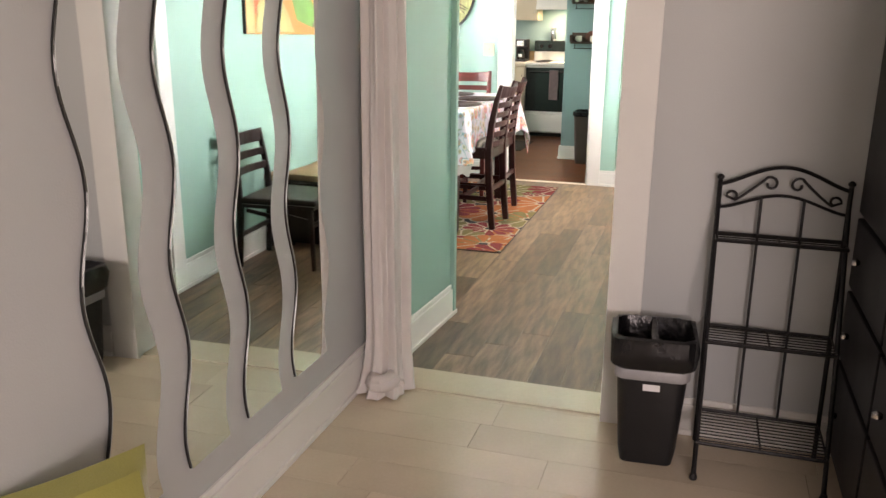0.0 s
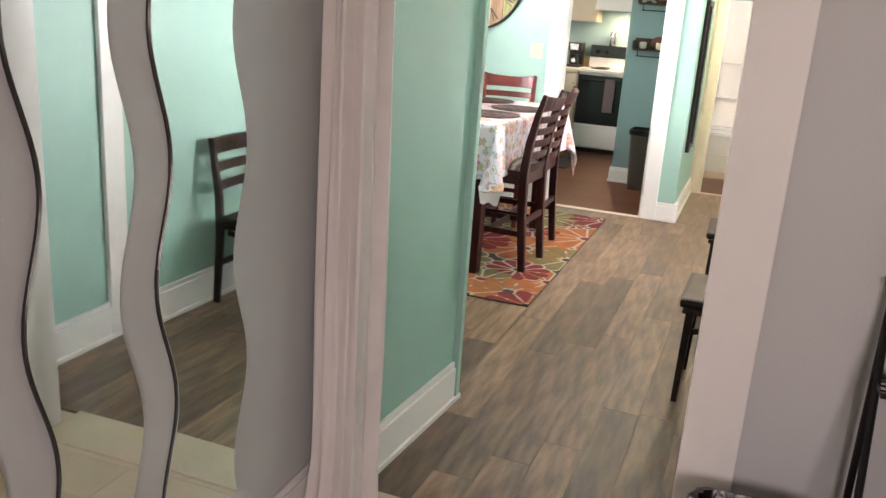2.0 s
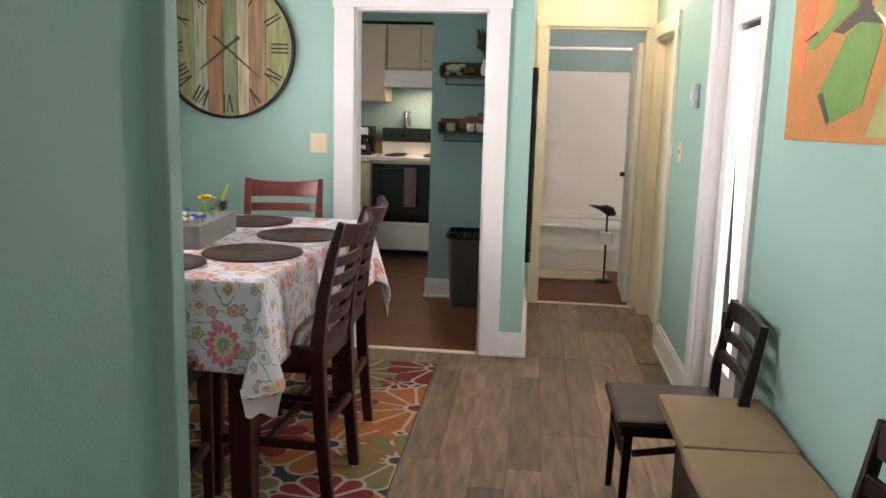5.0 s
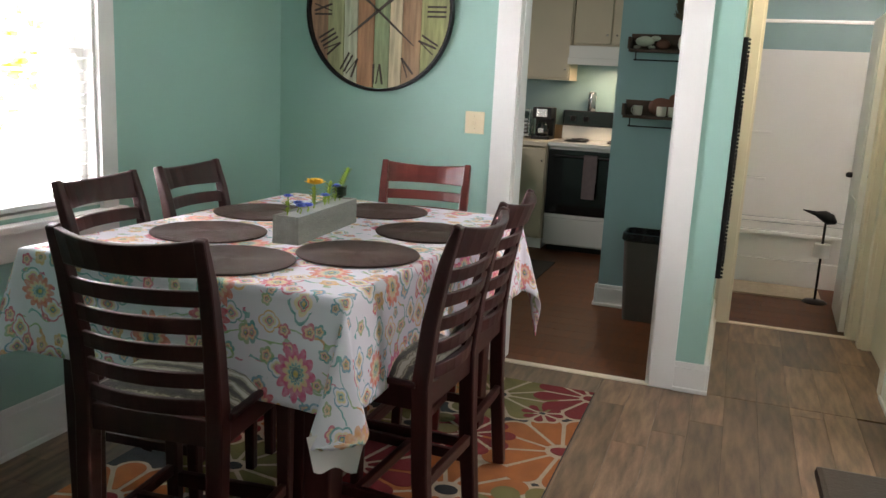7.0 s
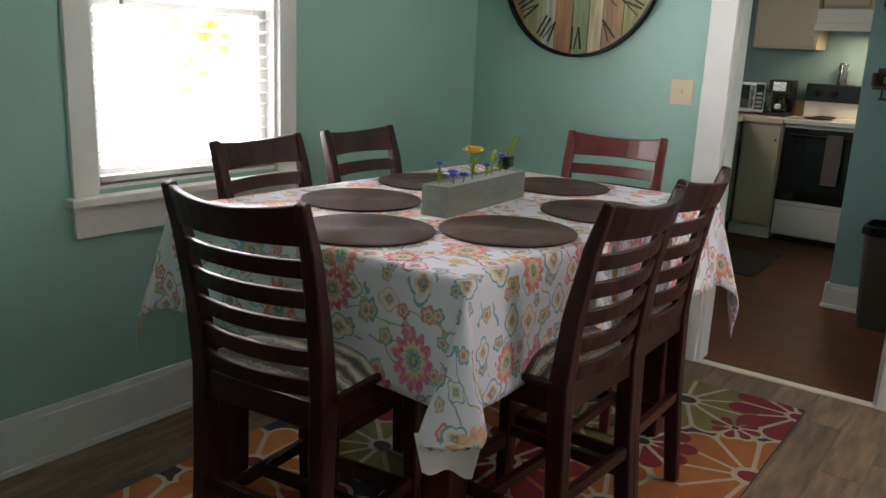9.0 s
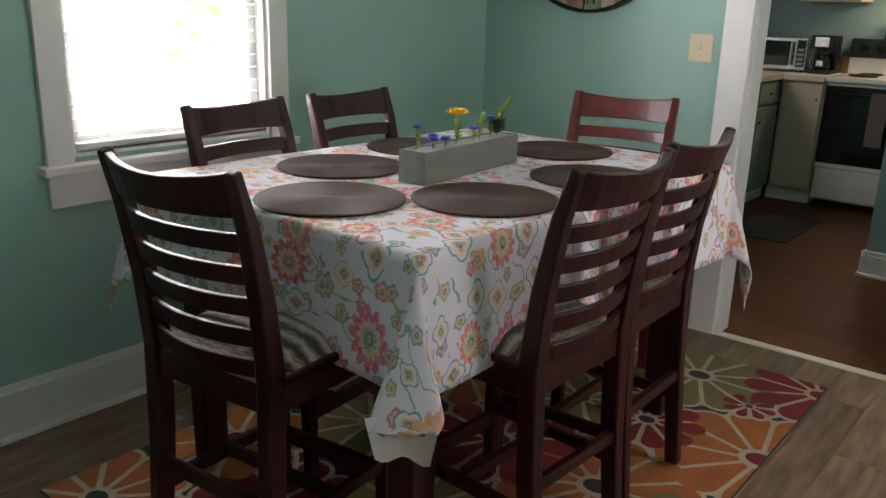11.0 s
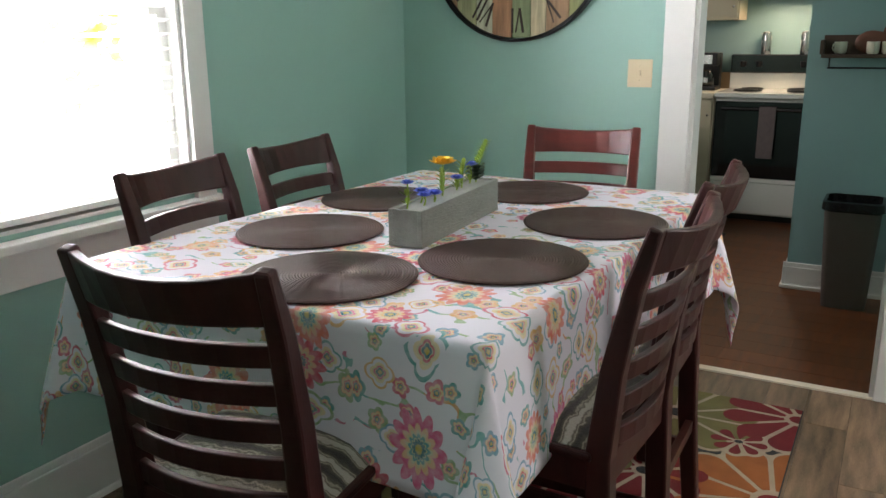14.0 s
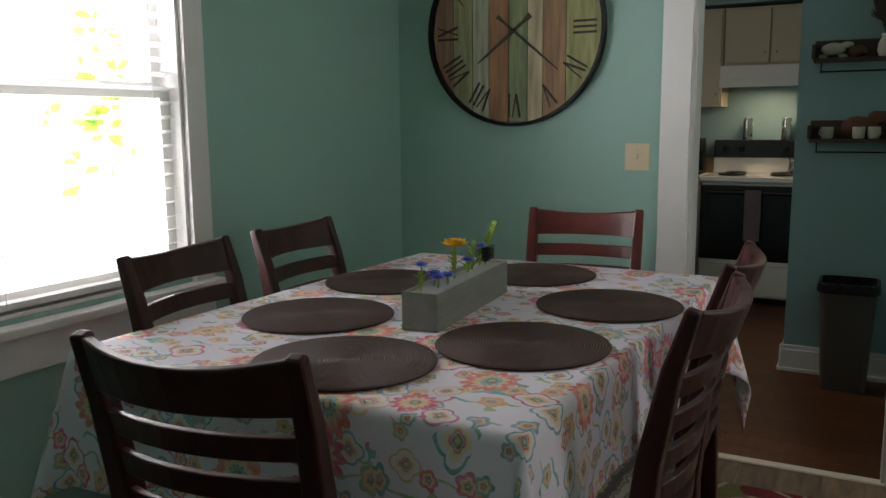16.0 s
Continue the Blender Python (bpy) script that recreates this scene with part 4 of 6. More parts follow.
def folding_chair(m):
    c = thing("folding_chair", m, "espresso wooden folding chair with brown vinyl seat by the hall wall", "chair", "folding chairs along the wall")
    for s in (-1, 1):
        part("back_post", sweep(bmesh.new(), [(s * 0.20, -0.21, 0.006), (s * 0.20, -0.185, 0.40), (s * 0.20, -0.19, 0.60), (s * 0.195, -0.235, 0.90)], [0.022, 0.026, 0.026, 0.022], [0.034, 0.04, 0.038, 0.03], up=(0, 1, 0.1)), ESPRESSO, c, bevel=0.004)
        part("leg", sweep(bmesh.new(), [(s * 0.185, 0.20, 0.006), (s * 0.185, 0.19, 0.43)], [0.022, 0.028], [0.024, 0.032], up=(0, 1, 0.1)), ESPRESSO, c, bevel=0.004)
        part("brace", sweep(bmesh.new(), [(s * 0.168, 0.17, 0.34), (s * 0.168, -0.16, 0.40)], 0.012, 0.026, up=(0, 0, 1)), ESPRESSO, c)
    for z, h, y in ((0.855, 0.085, -0.228), (0.745, 0.05, -0.211), (0.65, 0.05, -0.197)):
        bm = bmesh.new()
        pts = [(-0.19 + 0.38 * k / 6, y - 0.022 * (1 - (k / 3 - 1) ** 2), z) for k in range(7)]
        sweep(bm, pts, 0.018, h)
        part("slat", bm, ESPRESSO, c, bevel=0.003)
    part("stretcher", B(-0.19, 0.19, -0.20, -0.18, 0.22, 0.25, bevel=0.003), ESPRESSO, c)
    part("front_stretcher", B(-0.175, 0.175, 0.185, 0.205, 0.30, 0.33, bevel=0.003), ESPRESSO, c)
    part("seat_frame", B(-0.205, 0.205, -0.19, 0.22, 0.425, 0.45, bevel=0.006), ESPRESSO, c)
    part("seat", B(-0.215, 0.215, -0.18, 0.235, 0.452, 0.495, bevel=0.018), BROWNLEATHER, c, "padded dark brown vinyl seat")
    return c


LOW = Matrix.Diagonal((1.0, 1.0, 0.94, 1.0))
fc = folding_chair(pose(-0.06, 1.42, 0.006, 0, 0, 89) @ LOW)
copy_thing(fc, pose(-0.055, 2.775, 0.006, 0, 0, 91) @ LOW)
bench = thing("storage_bench", pose(0.055, 2.12, 0.006) @ LOW, "low black storage bench between the folding chairs", "bench")
part("body", B(-0.15, 0.155, -0.39, 0.38, 0.03, 0.455, bevel=0.006), ESPRESSO, bench)
part("lid", B(-0.16, 0.16, -0.40, 0.39, 0.457, 0.485, bevel=0.006), ESPRESSO, bench)
for x in (-0.12, 0.12):
    for y in (-0.36, 0.35):
        part("foot", B(x - 0.02, x + 0.02, y - 0.02, y + 0.02, 0.0, 0.03), ESPRESSO, bench)
for y, x, a in ((1.965, 0.05, 3), (2.435, 0.045, 1)):
    cu = tagged(part("seat_cushion", B(-0.18, 0.175, -0.23, 0.23, 0, 0.045, bevel=0.014), TAN, smooth=True), "flat tan square cushion lying on the black bench", "cushion", "tan cushions")
    cu.matrix_basis = pose(x, y, 0.473, 0, 0, a)

# ---- front room: mirrors, curtain, bin, rack, cabinet, pillow ----


def wave(z):
    return 0.027 * math.cos(2 * math.pi * (z - 1.19) / 0.53)


def wavy_mirror(y0, y1, tilt):
    t = thing("wavy_mirror", pose(XM + 0.001, y1, 0, 0, 0, tilt), "tall frameless wavy-edged mirror strip on the grey wall", "mirror", "wavy mirrors")
    n = 60
    for nm, mat, x0, x1, e in (("glass", MIRROR, 0.006, 0.0105, 0.0), ("backing", BLACKEDGE, 0.0, 0.006, 0.003)):
        bm = bmesh.new()
        cols = []
        for k in range(n + 1):
            z = 0.30 + (2.12 - 0.30) * k / n
            cols.append([bm.verts.new((x, y, z)) for x, y in ((x0, y0 - y1 + wave(z) - e), (x1, y0 - y1 + wave(z) - e), (x1, wave(z) + e), (x0, wave(z) + e))])
        for p, q_ in zip(cols, cols[1:]):
            for j in range(4):
                bm.faces.new((p[j], p[(j + 1) % 4], q_[(j + 1) % 4], q_[j]))
        bm.faces.new(cols[0][::-1]), bm.faces.new(cols[-1])
        part(nm, bm, mat, t)


for y0, y1, tilt in ((-1.745, -1.545, 1.6), (-1.41, -1.20, 1.2), (-1.085, -0.865, 0.8), (-0.75, -0.495, -0.3)):
    wavy_mirror(y0, y1, tilt)


def curtain():
    t = thing("door_curtain", pose(-1.105, -0.115, 0), "long off-white linen curtain gathered beside the doorway", "curtain")
    bm = bmesh.new()
    nz, na = 64, 72
    prev = None
    for k in range(nz + 1):
        z = 0.012 + 2.10 * k / nz
        flare = 1.0 + 0.55 * math.exp(-z / 0.10) + 0.10 * math.sin(z * 2.1)
        ring = []
        for j in range(na):
            a = 2 * math.pi * j / na
            f = 1 + 0.15 * math.sin(7 * a + 0.8 * math.sin(z * 1.7)) + 0.09 * math.sin(13 * a + z * 1.4) + 0.05 * noise.noise(Vector((math.cos(a) * 2, math.sin(a) * 2, z * 1.3)))
            f += 0.16 * math.exp(-z / 0.14) * noise.noise(Vector((math.cos(a) * 3, math.sin(a) * 3, z * 14)))
            ring.append(bm.verts.new((0.078 * flare * f * math.cos(a), 0.085 * flare * f * math.sin(a) - 0.06 * math.exp(-z / 0.09), z)))
        if prev:
            for j in range(na):
                bm.faces.new((prev[j], prev[(j + 1) % na], ring[(j + 1) % na], ring[j]))
        else:
            bm.faces.new(ring[::-1])
        prev = ring
    bm.faces.new(prev)
    part("cloth", bm, LINEN, t, smooth=True)
    bm = bmesh.new()
    pts = []
    for k in range(26):
        a = k * 0.62
        pts.append((0.02 + 0.055 * math.cos(a) * (1 - k / 60), -0.10 + 0.065 * math.sin(a), 0.045 + 0.0025 * k))
    sweep(bm, pts, [0.034 - 0.0005 * k for k in range(26)], sides=10)
    part("knotted_end", bm, LINEN, t, "bunched knot at the foot of the curtain", smooth=True)


curtain()

PLASTIC = material("black_plastic", (0.013, 0.013, 0.014), 0.38, vary=0.2, scale=9, bump=0.05, spec=0.3)
BAG = material("black_bin_bag", (0.010, 0.010, 0.011), 0.22, vary=0.3, scale=20, bump=0.35, fine=38, spec=0.4)
GREYBAG = material("grey_bag_fold", (0.32, 0.32, 0.33), 0.4, vary=0.15, scale=14, bump=0.3, fine=40)
LABELW = material("white_label", (0.75, 0.75, 0.75), 0.5, vary=0.03, bump=0)


def rounded_ring(bm, hx, hy, z, r, n=6, wob=0.0):
    out = []
    for cx, cy, a0 in ((hx - r, hy - r, 0), (-hx + r, hy - r, 90), (-hx + r, -hy + r, 180), (hx - r, -hy + r, 270)):
        for k in range(n + 1):
            a = radians(a0 + 90 * k / n)
            w = 1 + wob * noise.noise(Vector((cx * 30 + math.cos(a) * 3, cy * 30 + math.sin(a) * 3, z * 30)))
            out.append(bm.verts.new(((cx + r * math.cos(a)) * w, (cy + r * math.sin(a)) * w, z + wob * 0.08 * noise.noise(Vector((cx * 20, math.cos(a) * 4, math.sin(a) * 4))))))
    return out


def loft(bm, rings, cap0=True, cap1=True):
    for p, q_ in zip(rings, rings[1:]):
        for j in range(len(p)):
            bm.faces.new((p[j], p[(j + 1) % len(p)], q_[(j + 1) % len(p)], q_[j]))
    if cap0:
        bm.faces.new(rings[0][::-1])
    if cap1:
        bm.faces.new(rings[-1])
    return bm


b = thing("waste_bin", pose(0.024, -0.375, 0.002, 0, 0, 4) @ Matrix.Scale(0.98, 4), "black plastic waste bin lined with a black bag", "bin")
bm = bmesh.new()
loft(bm, [rounded_ring(bm, *v) for v in ((0.095, 0.085, 0.0, 0.03), (0.105, 0.093, 0.06, 0.032), (0.125, 0.108, 0.36, 0.036), (0.122, 0.105, 0.36, 0.034), (0.095, 0.08, 0.03, 0.03))])
part("tub", bm, PLASTIC, b, smooth=True)
bm = bmesh.new()
loft(bm, [rounded_ring(bm, *v) for v in ((0.128, 0.111, 0.345, 0.036), (0.134, 0.116, 0.352, 0.036), (0.134, 0.116, 0.385, 0.036), (0.128, 0.111, 0.392, 0.036))], False, False)
part("bag_cuff", bm, GREYBAG, b, "grey translucent band of the bin bag", smooth=True)
bm = bmesh.new()
loft(bm, [rounded_ring(bm, *v, 6, 0.07) for v in ((0.133, 0.115, 0.385, 0.036), (0.148, 0.130, 0.40, 0.045), (0.155, 0.137, 0.46, 0.05), (0.150, 0.132, 0.505, 0.05), (0.135, 0.117, 0.51, 0.045), (0.122, 0.105, 0.47, 0.04), (0.11, 0.09, 0.30, 0.036), (0.06, 0.05, 0.25, 0.03))], False, True)
part("bag", bm, BAG, b, "shiny crumpled black bin liner", smooth=True)
bm = bmesh.new()
sweep(bm, [(0.0, -0.115, 0.49), (0.005, -0.05, 0.47), (0.0, 0.02, 0.475), (0.0, 0.10, 0.50)], [0.012, 0.018, 0.016, 0.01])
part("bag_fold", bm, BAG, b, smooth=True)
part("label", B(-0.03, 0.03, -0.1075, -0.105, 0.305, 0.33), LABELW, b, "small white printed sticker")

# folding wire rack
rk = thing("wire_rack", pose(0.412, DF - 0.02, 0.0) @ Matrix.Diagonal((1.0, 0.95, 0.935, 1.0)), "black folding wrought-iron shelf rack with scrolled top", "rack")
RW = 0.212
for s in (-1, 1):
    part("back_post", sweep(bmesh.new(), [(s * RW, -0.045, 0.004), (s * RW, -0.02, 1.09)], 0.0085, sides=8), BLACK, rk, smooth=True)
    part("finial", lathe(bmesh.new(), [(0.006, 0), (0.013, 0.008), (0.013, 0.016), (0.004, 0.024)], 10, s * RW, -0.02, 1.09), BLACK, rk, smooth=True)
    part("leg", sweep(bmesh.new(), [(s * RW, -0.345, 0.006), (s * RW, -0.20, 0.51), (s * RW, -0.025, 1.0)], 0.0085, sides=8), BLACK, rk, smooth=True)
    part("foot", lathe(bmesh.new(), [(0.012, 0), (0.014, 0.01), (0.010, 0.025)], 10, s * RW, -0.345, 0.0), PLASTIC, rk)
    part("upright_bar", sweep(bmesh.new(), [(s * 0.07, -0.045, 0.145), (s * 0.07, -0.022, 1.03)], 0.005, sides=6), BLACK, rk)
for z, d in ((0.885, 0.115), (0.51, 0.19), (0.145, 0.285)):
    yb = -0.045 + 0.023 * z
    sf = part("shelf", sweep(bmesh.new(), [(-RW, yb, z), (RW, yb, z), (RW, yb - d, z), (-RW, yb - d, z)], 0.007, sides=6, closed=True), BLACK, rk)
    nw = max(4, int(d / 0.024))
    for k in range(1, nw):
        y = yb - d * k / nw
        part("wire", sweep(bmesh.new(), [(-RW, y, z), (RW, y, z)], 0.0028, sides=5), BLACK, sf)
    part("cross_wire", sweep(bmesh.new(), [(0.0, yb, z - 0.004), (0.0, yb - d, z - 0.004)], 0.0038, sides=5), BLACK, sf)
bm = bmesh.new()
sweep(bm, [(-RW + 0.425 * k / 24, -0.02, 1.075 + 0.075 * math.sin(math.pi * k / 24) ** 1.4 + 0.0) for k in range(25)], 0.0075, sides=7)
sweep(bm, [(-RW + 0.425 * k / 24, -0.02, 0.985 + 0.058 * math.sin(math.pi * k / 24) ** 1.6) for k in range(25)], 0.006, sides=7)
part("arch", bm, BLACK, rk, smooth=True)
for s in (-1, 1):
    bm = bmesh.new()
    pts = [(s * (0.19 - 0.024 + 0.022 * math.cos(a * 0.5) * (1 - a / 16)), -0.02, 1.03 + 0.024 * math.sin(a * 0.5) * (1 - a / 16)) for a in range(0, 12)][::-1]
    pts += [(s * (0.175 - 0.11 * k / 6), -0.02, 1.005 + 0.095 * (k / 6) ** 1.2) for k in range(1, 7)]
    pts += [(s * (0.045 + 0.028 * math.cos(a * 0.5 + 0.6) * (1 - a / 18)), -0.02, 1.085 + 0.030 * math.sin(a * 0.5 + 0.6) * (1 - a / 18)) for a in range(1, 13)]
    sweep(bm, pts, 0.005, sides=6, up=(0, 1, 0))
    part("scroll", bm, BLACK, rk, smooth=True)

# black cabinet beside the rack
LACQUER = material("black_lacquer", (0.012, 0.011, 0.012), 0.36, vary=0.3, scale=5, bump=0.03, spec=0.15)
CHROME = material("brushed_steel", (0.55, 0.55, 0.55), 0.25, metal=1.0, vary=0.08, scale=20, bump=0.03)
cb = thing("black_cabinet", pose(0.655, -0.81, 0), "tall black lacquered cabinet with round metal knobs", "cabinet")
part("body", B(0.02, 0.5, -0.6, 0.62, 0.06, 1.72, bevel=0.006), LACQUER, cb)
part("plinth", B(0.04, 0.48, -0.58, 0.6, 0.0, 0.06), LACQUER, cb)
part("top", B(0.0, 0.51, -0.61, 0.63, 1.72, 1.76, bevel=0.006), LACQUER, cb)
for z0, z1 in ((0.09, 0.40), (0.42, 0.66), (0.68, 0.92)):
    for y0, y1 in ((-0.58, -0.01), (0.01, 0.60)):
        d = part("drawer", B(0.0, 0.02, y0, y1, z0, z1, bevel=0.006), LACQUER, cb)
        part("knob", lathe(bmesh.new(), [(0.004, -0.012), (0.014, -0.006), (0.014, 0.006), (0.004, 0.012)], 12, -0.014, (y0 + y1) / 2 + 0.15, (z0 + z1) / 2), CHROME, d, "round steel knob", smooth=True)
for y0, y1, ky in ((-0.58, -0.01, -0.06), (0.01, 0.60, 0.06)):
    d = part("door", B(0.0, 0.02, y0, y1, 0.94, 1.70, bevel=0.006), LACQUER, cb)
    part("knob", lathe(bmesh.new(), [(0.004, -0.012), (0.014, -0.006), (0.014, 0.006), (0.004, 0.012)], 12, -0.014, ky, 1.25), CHROME, d, "round steel knob", smooth=True)

# olive pillow on a low bench below the mirrors
OLIVE = material("olive_velvet", (0.26, 0.25, 0.055), 0.85, vary=0.15, scale=7, bump=0.2, fine=200, sheen=0.4)
lb = thing("low_bench", pose(-0.99, -2.06, 0), "low grey upholstered bench below the mirrors", "bench")
part("seat", B(-0.2, 0.2, -0.5, 0.28, 0.12, 0.20, bevel=0.02), LINEN, lb)
for x in (-0.16, 0.16):
    for y in (-0.45, 0.23):
        part("leg", B(x - 0.02, x + 0.02, y - 0.02, y + 0.02, 0, 0.12), ESPRESSO, lb)
bm = bmesh.new()
g = {}
for side_ in (1, -1):
    for i in range(13):
        for j in range(13):
            u, v = -1 + i / 6, -1 + j / 6
            pf = 0.075 * ((1 - u ** 4) * (1 - v ** 4)) ** 0.5
            pin = 1 - 0.05 * (1 - u * u) * abs(v) ** 3 - 0.05 * (1 - v * v) * abs(u) ** 3
            g[side_, i, j] = bm.verts.new((side_ * (pf + 0.004), u * 0.21 * pin, 0.21 + v * 0.21 * pin))
    for i in range(12):
        for j in range(12):
            bm.faces.new((g[side_, i, j], g[side_, i + 1, j], g[side_, i + 1, j + 1], g[side_, i, j + 1]))
bmesh.ops.remove_doubles(bm, verts=bm.verts[:], dist=0.009)
p = tagged(part("pillow", bm, OLIVE, smooth=True), "olive green square velvet pillow leaning on the bench", "pillow")
p.matrix_basis = pose(-1.085, -2.03, 0.203, 0, -10, -30)


# ---- on the table: placemats, concrete planter with flowers ----
def placemat_material():
    m = material("woven_brown_placemat", (0.055, 0.026, 0.020), 0.42, vary=0.2, scale=14, bump=0, spec=0.3)
    n, l = m.node_tree.nodes, m.node_tree.links
    tc, w, bp = n.new("ShaderNodeTexCoord"), n.new("ShaderNodeTexWave"), n.new("ShaderNodeBump")
    w.wave_type, w.rings_direction, w.inputs["Scale"].default_value = "RINGS", "Z", 48
    w.inputs["Distortion"].default_value = 0.6
    l.new(tc.outputs["Object"], w.inputs[0])
    bp.inputs["Strength"].default_value, bp.inputs["Distance"].default_value = 0.8, 0.004
    tg = n.new("ShaderNodeTangent")
    tg.direction_type, tg.axis = "RADIAL", "Z"
    l.new(tg.outputs[0], n["Principled BSDF"].inputs["Tangent"])
    n["Principled BSDF"].inputs["Anisotropic"].default_value = 0.85
    l.new(w.outputs["Fac"], bp.inputs["Height"])
    l.new(bp.outputs[0], n["Principled BSDF"].inputs["Normal"])
    return m


MAT = placemat_material()
TT = TZ + 0.006
mat0 = tagged(part("placemat", lathe(bmesh.new(), [(0.185, 0), (0.190, 0.002), (0.190, 0.004), (0.186, 0.006)], 64), MAT), "round woven dark brown placemat on the floral cloth", "placemat", "placemats on the table")
part("braided_edge", lathe(bmesh.new(), [(0.1865, 0.0005), (0.192, 0.001), (0.1935, 0.0035), (0.191, 0.0065), (0.1865, 0.0068)], 64), MAT, mat0, smooth=True)
spots = [(-1.96, 2.55), (-1.68, 2.832), (-2.256, 2.87), (-2.325, 3.325), (-1.957, 3.626), (-1.62, 3.295)]
mat0.location = (*spots[0], TT)
for x, y in spots[1:]:
    copy_thing(mat0, pose(x, y, TT, 0, 0, x * 70))

CONCRETE = material("grey_weathered_wood", (0.22, 0.23, 0.21), 0.8, vary=0.22, scale=9, bump=0.35, fine=70, stretch=(3, 0.7, 3))
FBLUE = material("blue_petal", (0.10, 0.16, 0.62), 0.6, vary=0.3, scale=40, bump=0)
FYELLOW = material("yellow_petal", (0.80, 0.47, 0.02), 0.6, vary=0.25, scale=40, bump=0)
FGREEN = material("leaf_green", (0.20, 0.30, 0.03), 0.55, vary=0.35, scale=40, bump=0)
FDARK = material("dark_leaf", (0.03, 0.055, 0.03), 0.5, vary=0.35, scale=40, bump=0)
PLX, PLY = -1.962, 3.09
pl = thing("table_planter", pose(PLX, PLY, TT, 0, 0, 4), "long grey weathered box planter on the table", "planter")
bm = bmesh.new()
pa, pb, pz = 0.046, 0.25, 0.092
box(bm, -pa, pa, -pb, pb, 0, 0.012)
box(bm, -pa, -pa + 0.012, -pb, pb, 0.012, pz, bevel=0.002), box(bm, pa - 0.012, pa, -pb, pb, 0.012, pz, bevel=0.002)
box(bm, -pa + 0.012, pa - 0.012, -pb, -pb + 0.012, 0.012, pz), box(bm, -pa + 0.012, pa - 0.012, pb - 0.012, pb, 0.012, pz)
part("box", bm, CONCRETE, pl)
part("filling", B(-pa + 0.012, pa - 0.012, -pb + 0.012, pb - 0.012, 0.012, pz - 0.004), CONCRETE, pl)


def petals(bm, c, r, n, tilt, w=0.45, tip=0.0):
    for k in range(n):
        a = 2 * math.pi * k / n + random.uniform(-0.15, 0.15)
        d, sd = Vector((math.cos(a), math.sin(a), 0)), Vector((-math.sin(a), math.cos(a), 0))
        up = Vector((0, 0, 1))
        p0, p1, p2 = c, c + d * r * 0.6 + up * r * tilt * 0.7, c + d * r + up * r * (tilt + tip)
        vs = [bm.verts.new(v) for v in (p0, p1 - sd * r * w, p2 - sd * r * w * 0.45, p2 + sd * r * w * 0.45, p1 + sd * r * w)]
        bm.faces.new(vs)


def flower(y, x, h, mat, r, layers, leaf, label, cat="flower"):
    t = thing("flower", pose(PLX + x - 0.07 * y, PLY + y, TT + pz - 0.004), label, cat, "artificial flowers in the planter")
    part("stem", sweep(bmesh.new(), [(0, 0, -0.002), (0.004, 0.003, h * 0.5), (0, 0.004, h)], 0.0022, sides=6), FGREEN, t)
    bm = bmesh.new()
    for k in range(layers):
        petals(bm, Vector((0, 0.004, h)), r * (1 - 0.22 * k), 9 - k, 0.25 + 0.35 * k, tip=0.1)
    part("blossom", bm, mat, t)
    if leaf:
        bm = bmesh.new()
        for k in range(leaf):
            petals(bm, Vector((0, 0, h * (0.15 + 0.7 * k / leaf))), 0.022, 3, 0.7, 0.35)
        part("leaves", bm, FGREEN, t)


flower(-0.215, -0.012, 0.060, FBLUE, 0.017, 3, 2, "small blue artificial flower in the grey planter")
for dy, dx, hh in ((-0.165, 0.01, 0.022), (-0.14, -0.012, 0.026), (-0.115, 0.014, 0.018), (-0.09, 0.0, 0.014)):
    flower(dy, dx, hh, FBLUE, 0.020, 3, 0, "small blue artificial flower in the grey planter")
flower(-0.035, 0.0, 0.082, FYELLOW, 0.036, 4, 5, "bright yellow artificial flower in the grey planter")
flower(0.055, 0.0, 0.030, FBLUE, 0.020, 3, 2, "small blue artificial flower in the grey planter")
flower(0.165, -0.008, 0.05, FBLUE, 0.022, 3, 1, "small blue artificial flower in the grey planter")
t = thing("leaf_sprig", pose(PLX - 0.006, PLY + 0.09, TT + pz - 0.004), "upright green leaf sprig in the grey planter", "plant")
bm = bmesh.new()
sweep(bm, [(0, 0, -0.002), (0, 0.01, 0.07)], 0.002, sides=6)
for k in range(5):
    petals(bm, Vector((0, 0.002 + 0.0018 * k, 0.012 * k + 0.01)), 0.024, 3, 0.9, 0.3)
part("leaves", bm, FGREEN, t)
t = thing("leaf_sprig", pose(PLX - 0.013, PLY + 0.19, TT + pz - 0.004), "dark leaf cup with a yellow-green sprig in the planter", "plant")
bm = bmesh.new()
for k in range(4):
    petals(bm, Vector((0, 0, 0.006 + 0.010 * k)), 0.030, 6, 0.6, 0.5)
part("leaves", bm, FDARK, t)
bm = bmesh.new()
sweep(bm, [(0, 0, -0.002), (0.004, 0.02, 0.06), (0.008, 0.05, 0.105)], 0.002, sides=6)
for k in range(8):
    petals(bm, Vector((0.001 * k, 0.006 * k + 0.01, 0.05 + 0.0075 * k)), 0.018, 3, 0.8, 0.4)
part("sprig", bm, FGREEN, t)

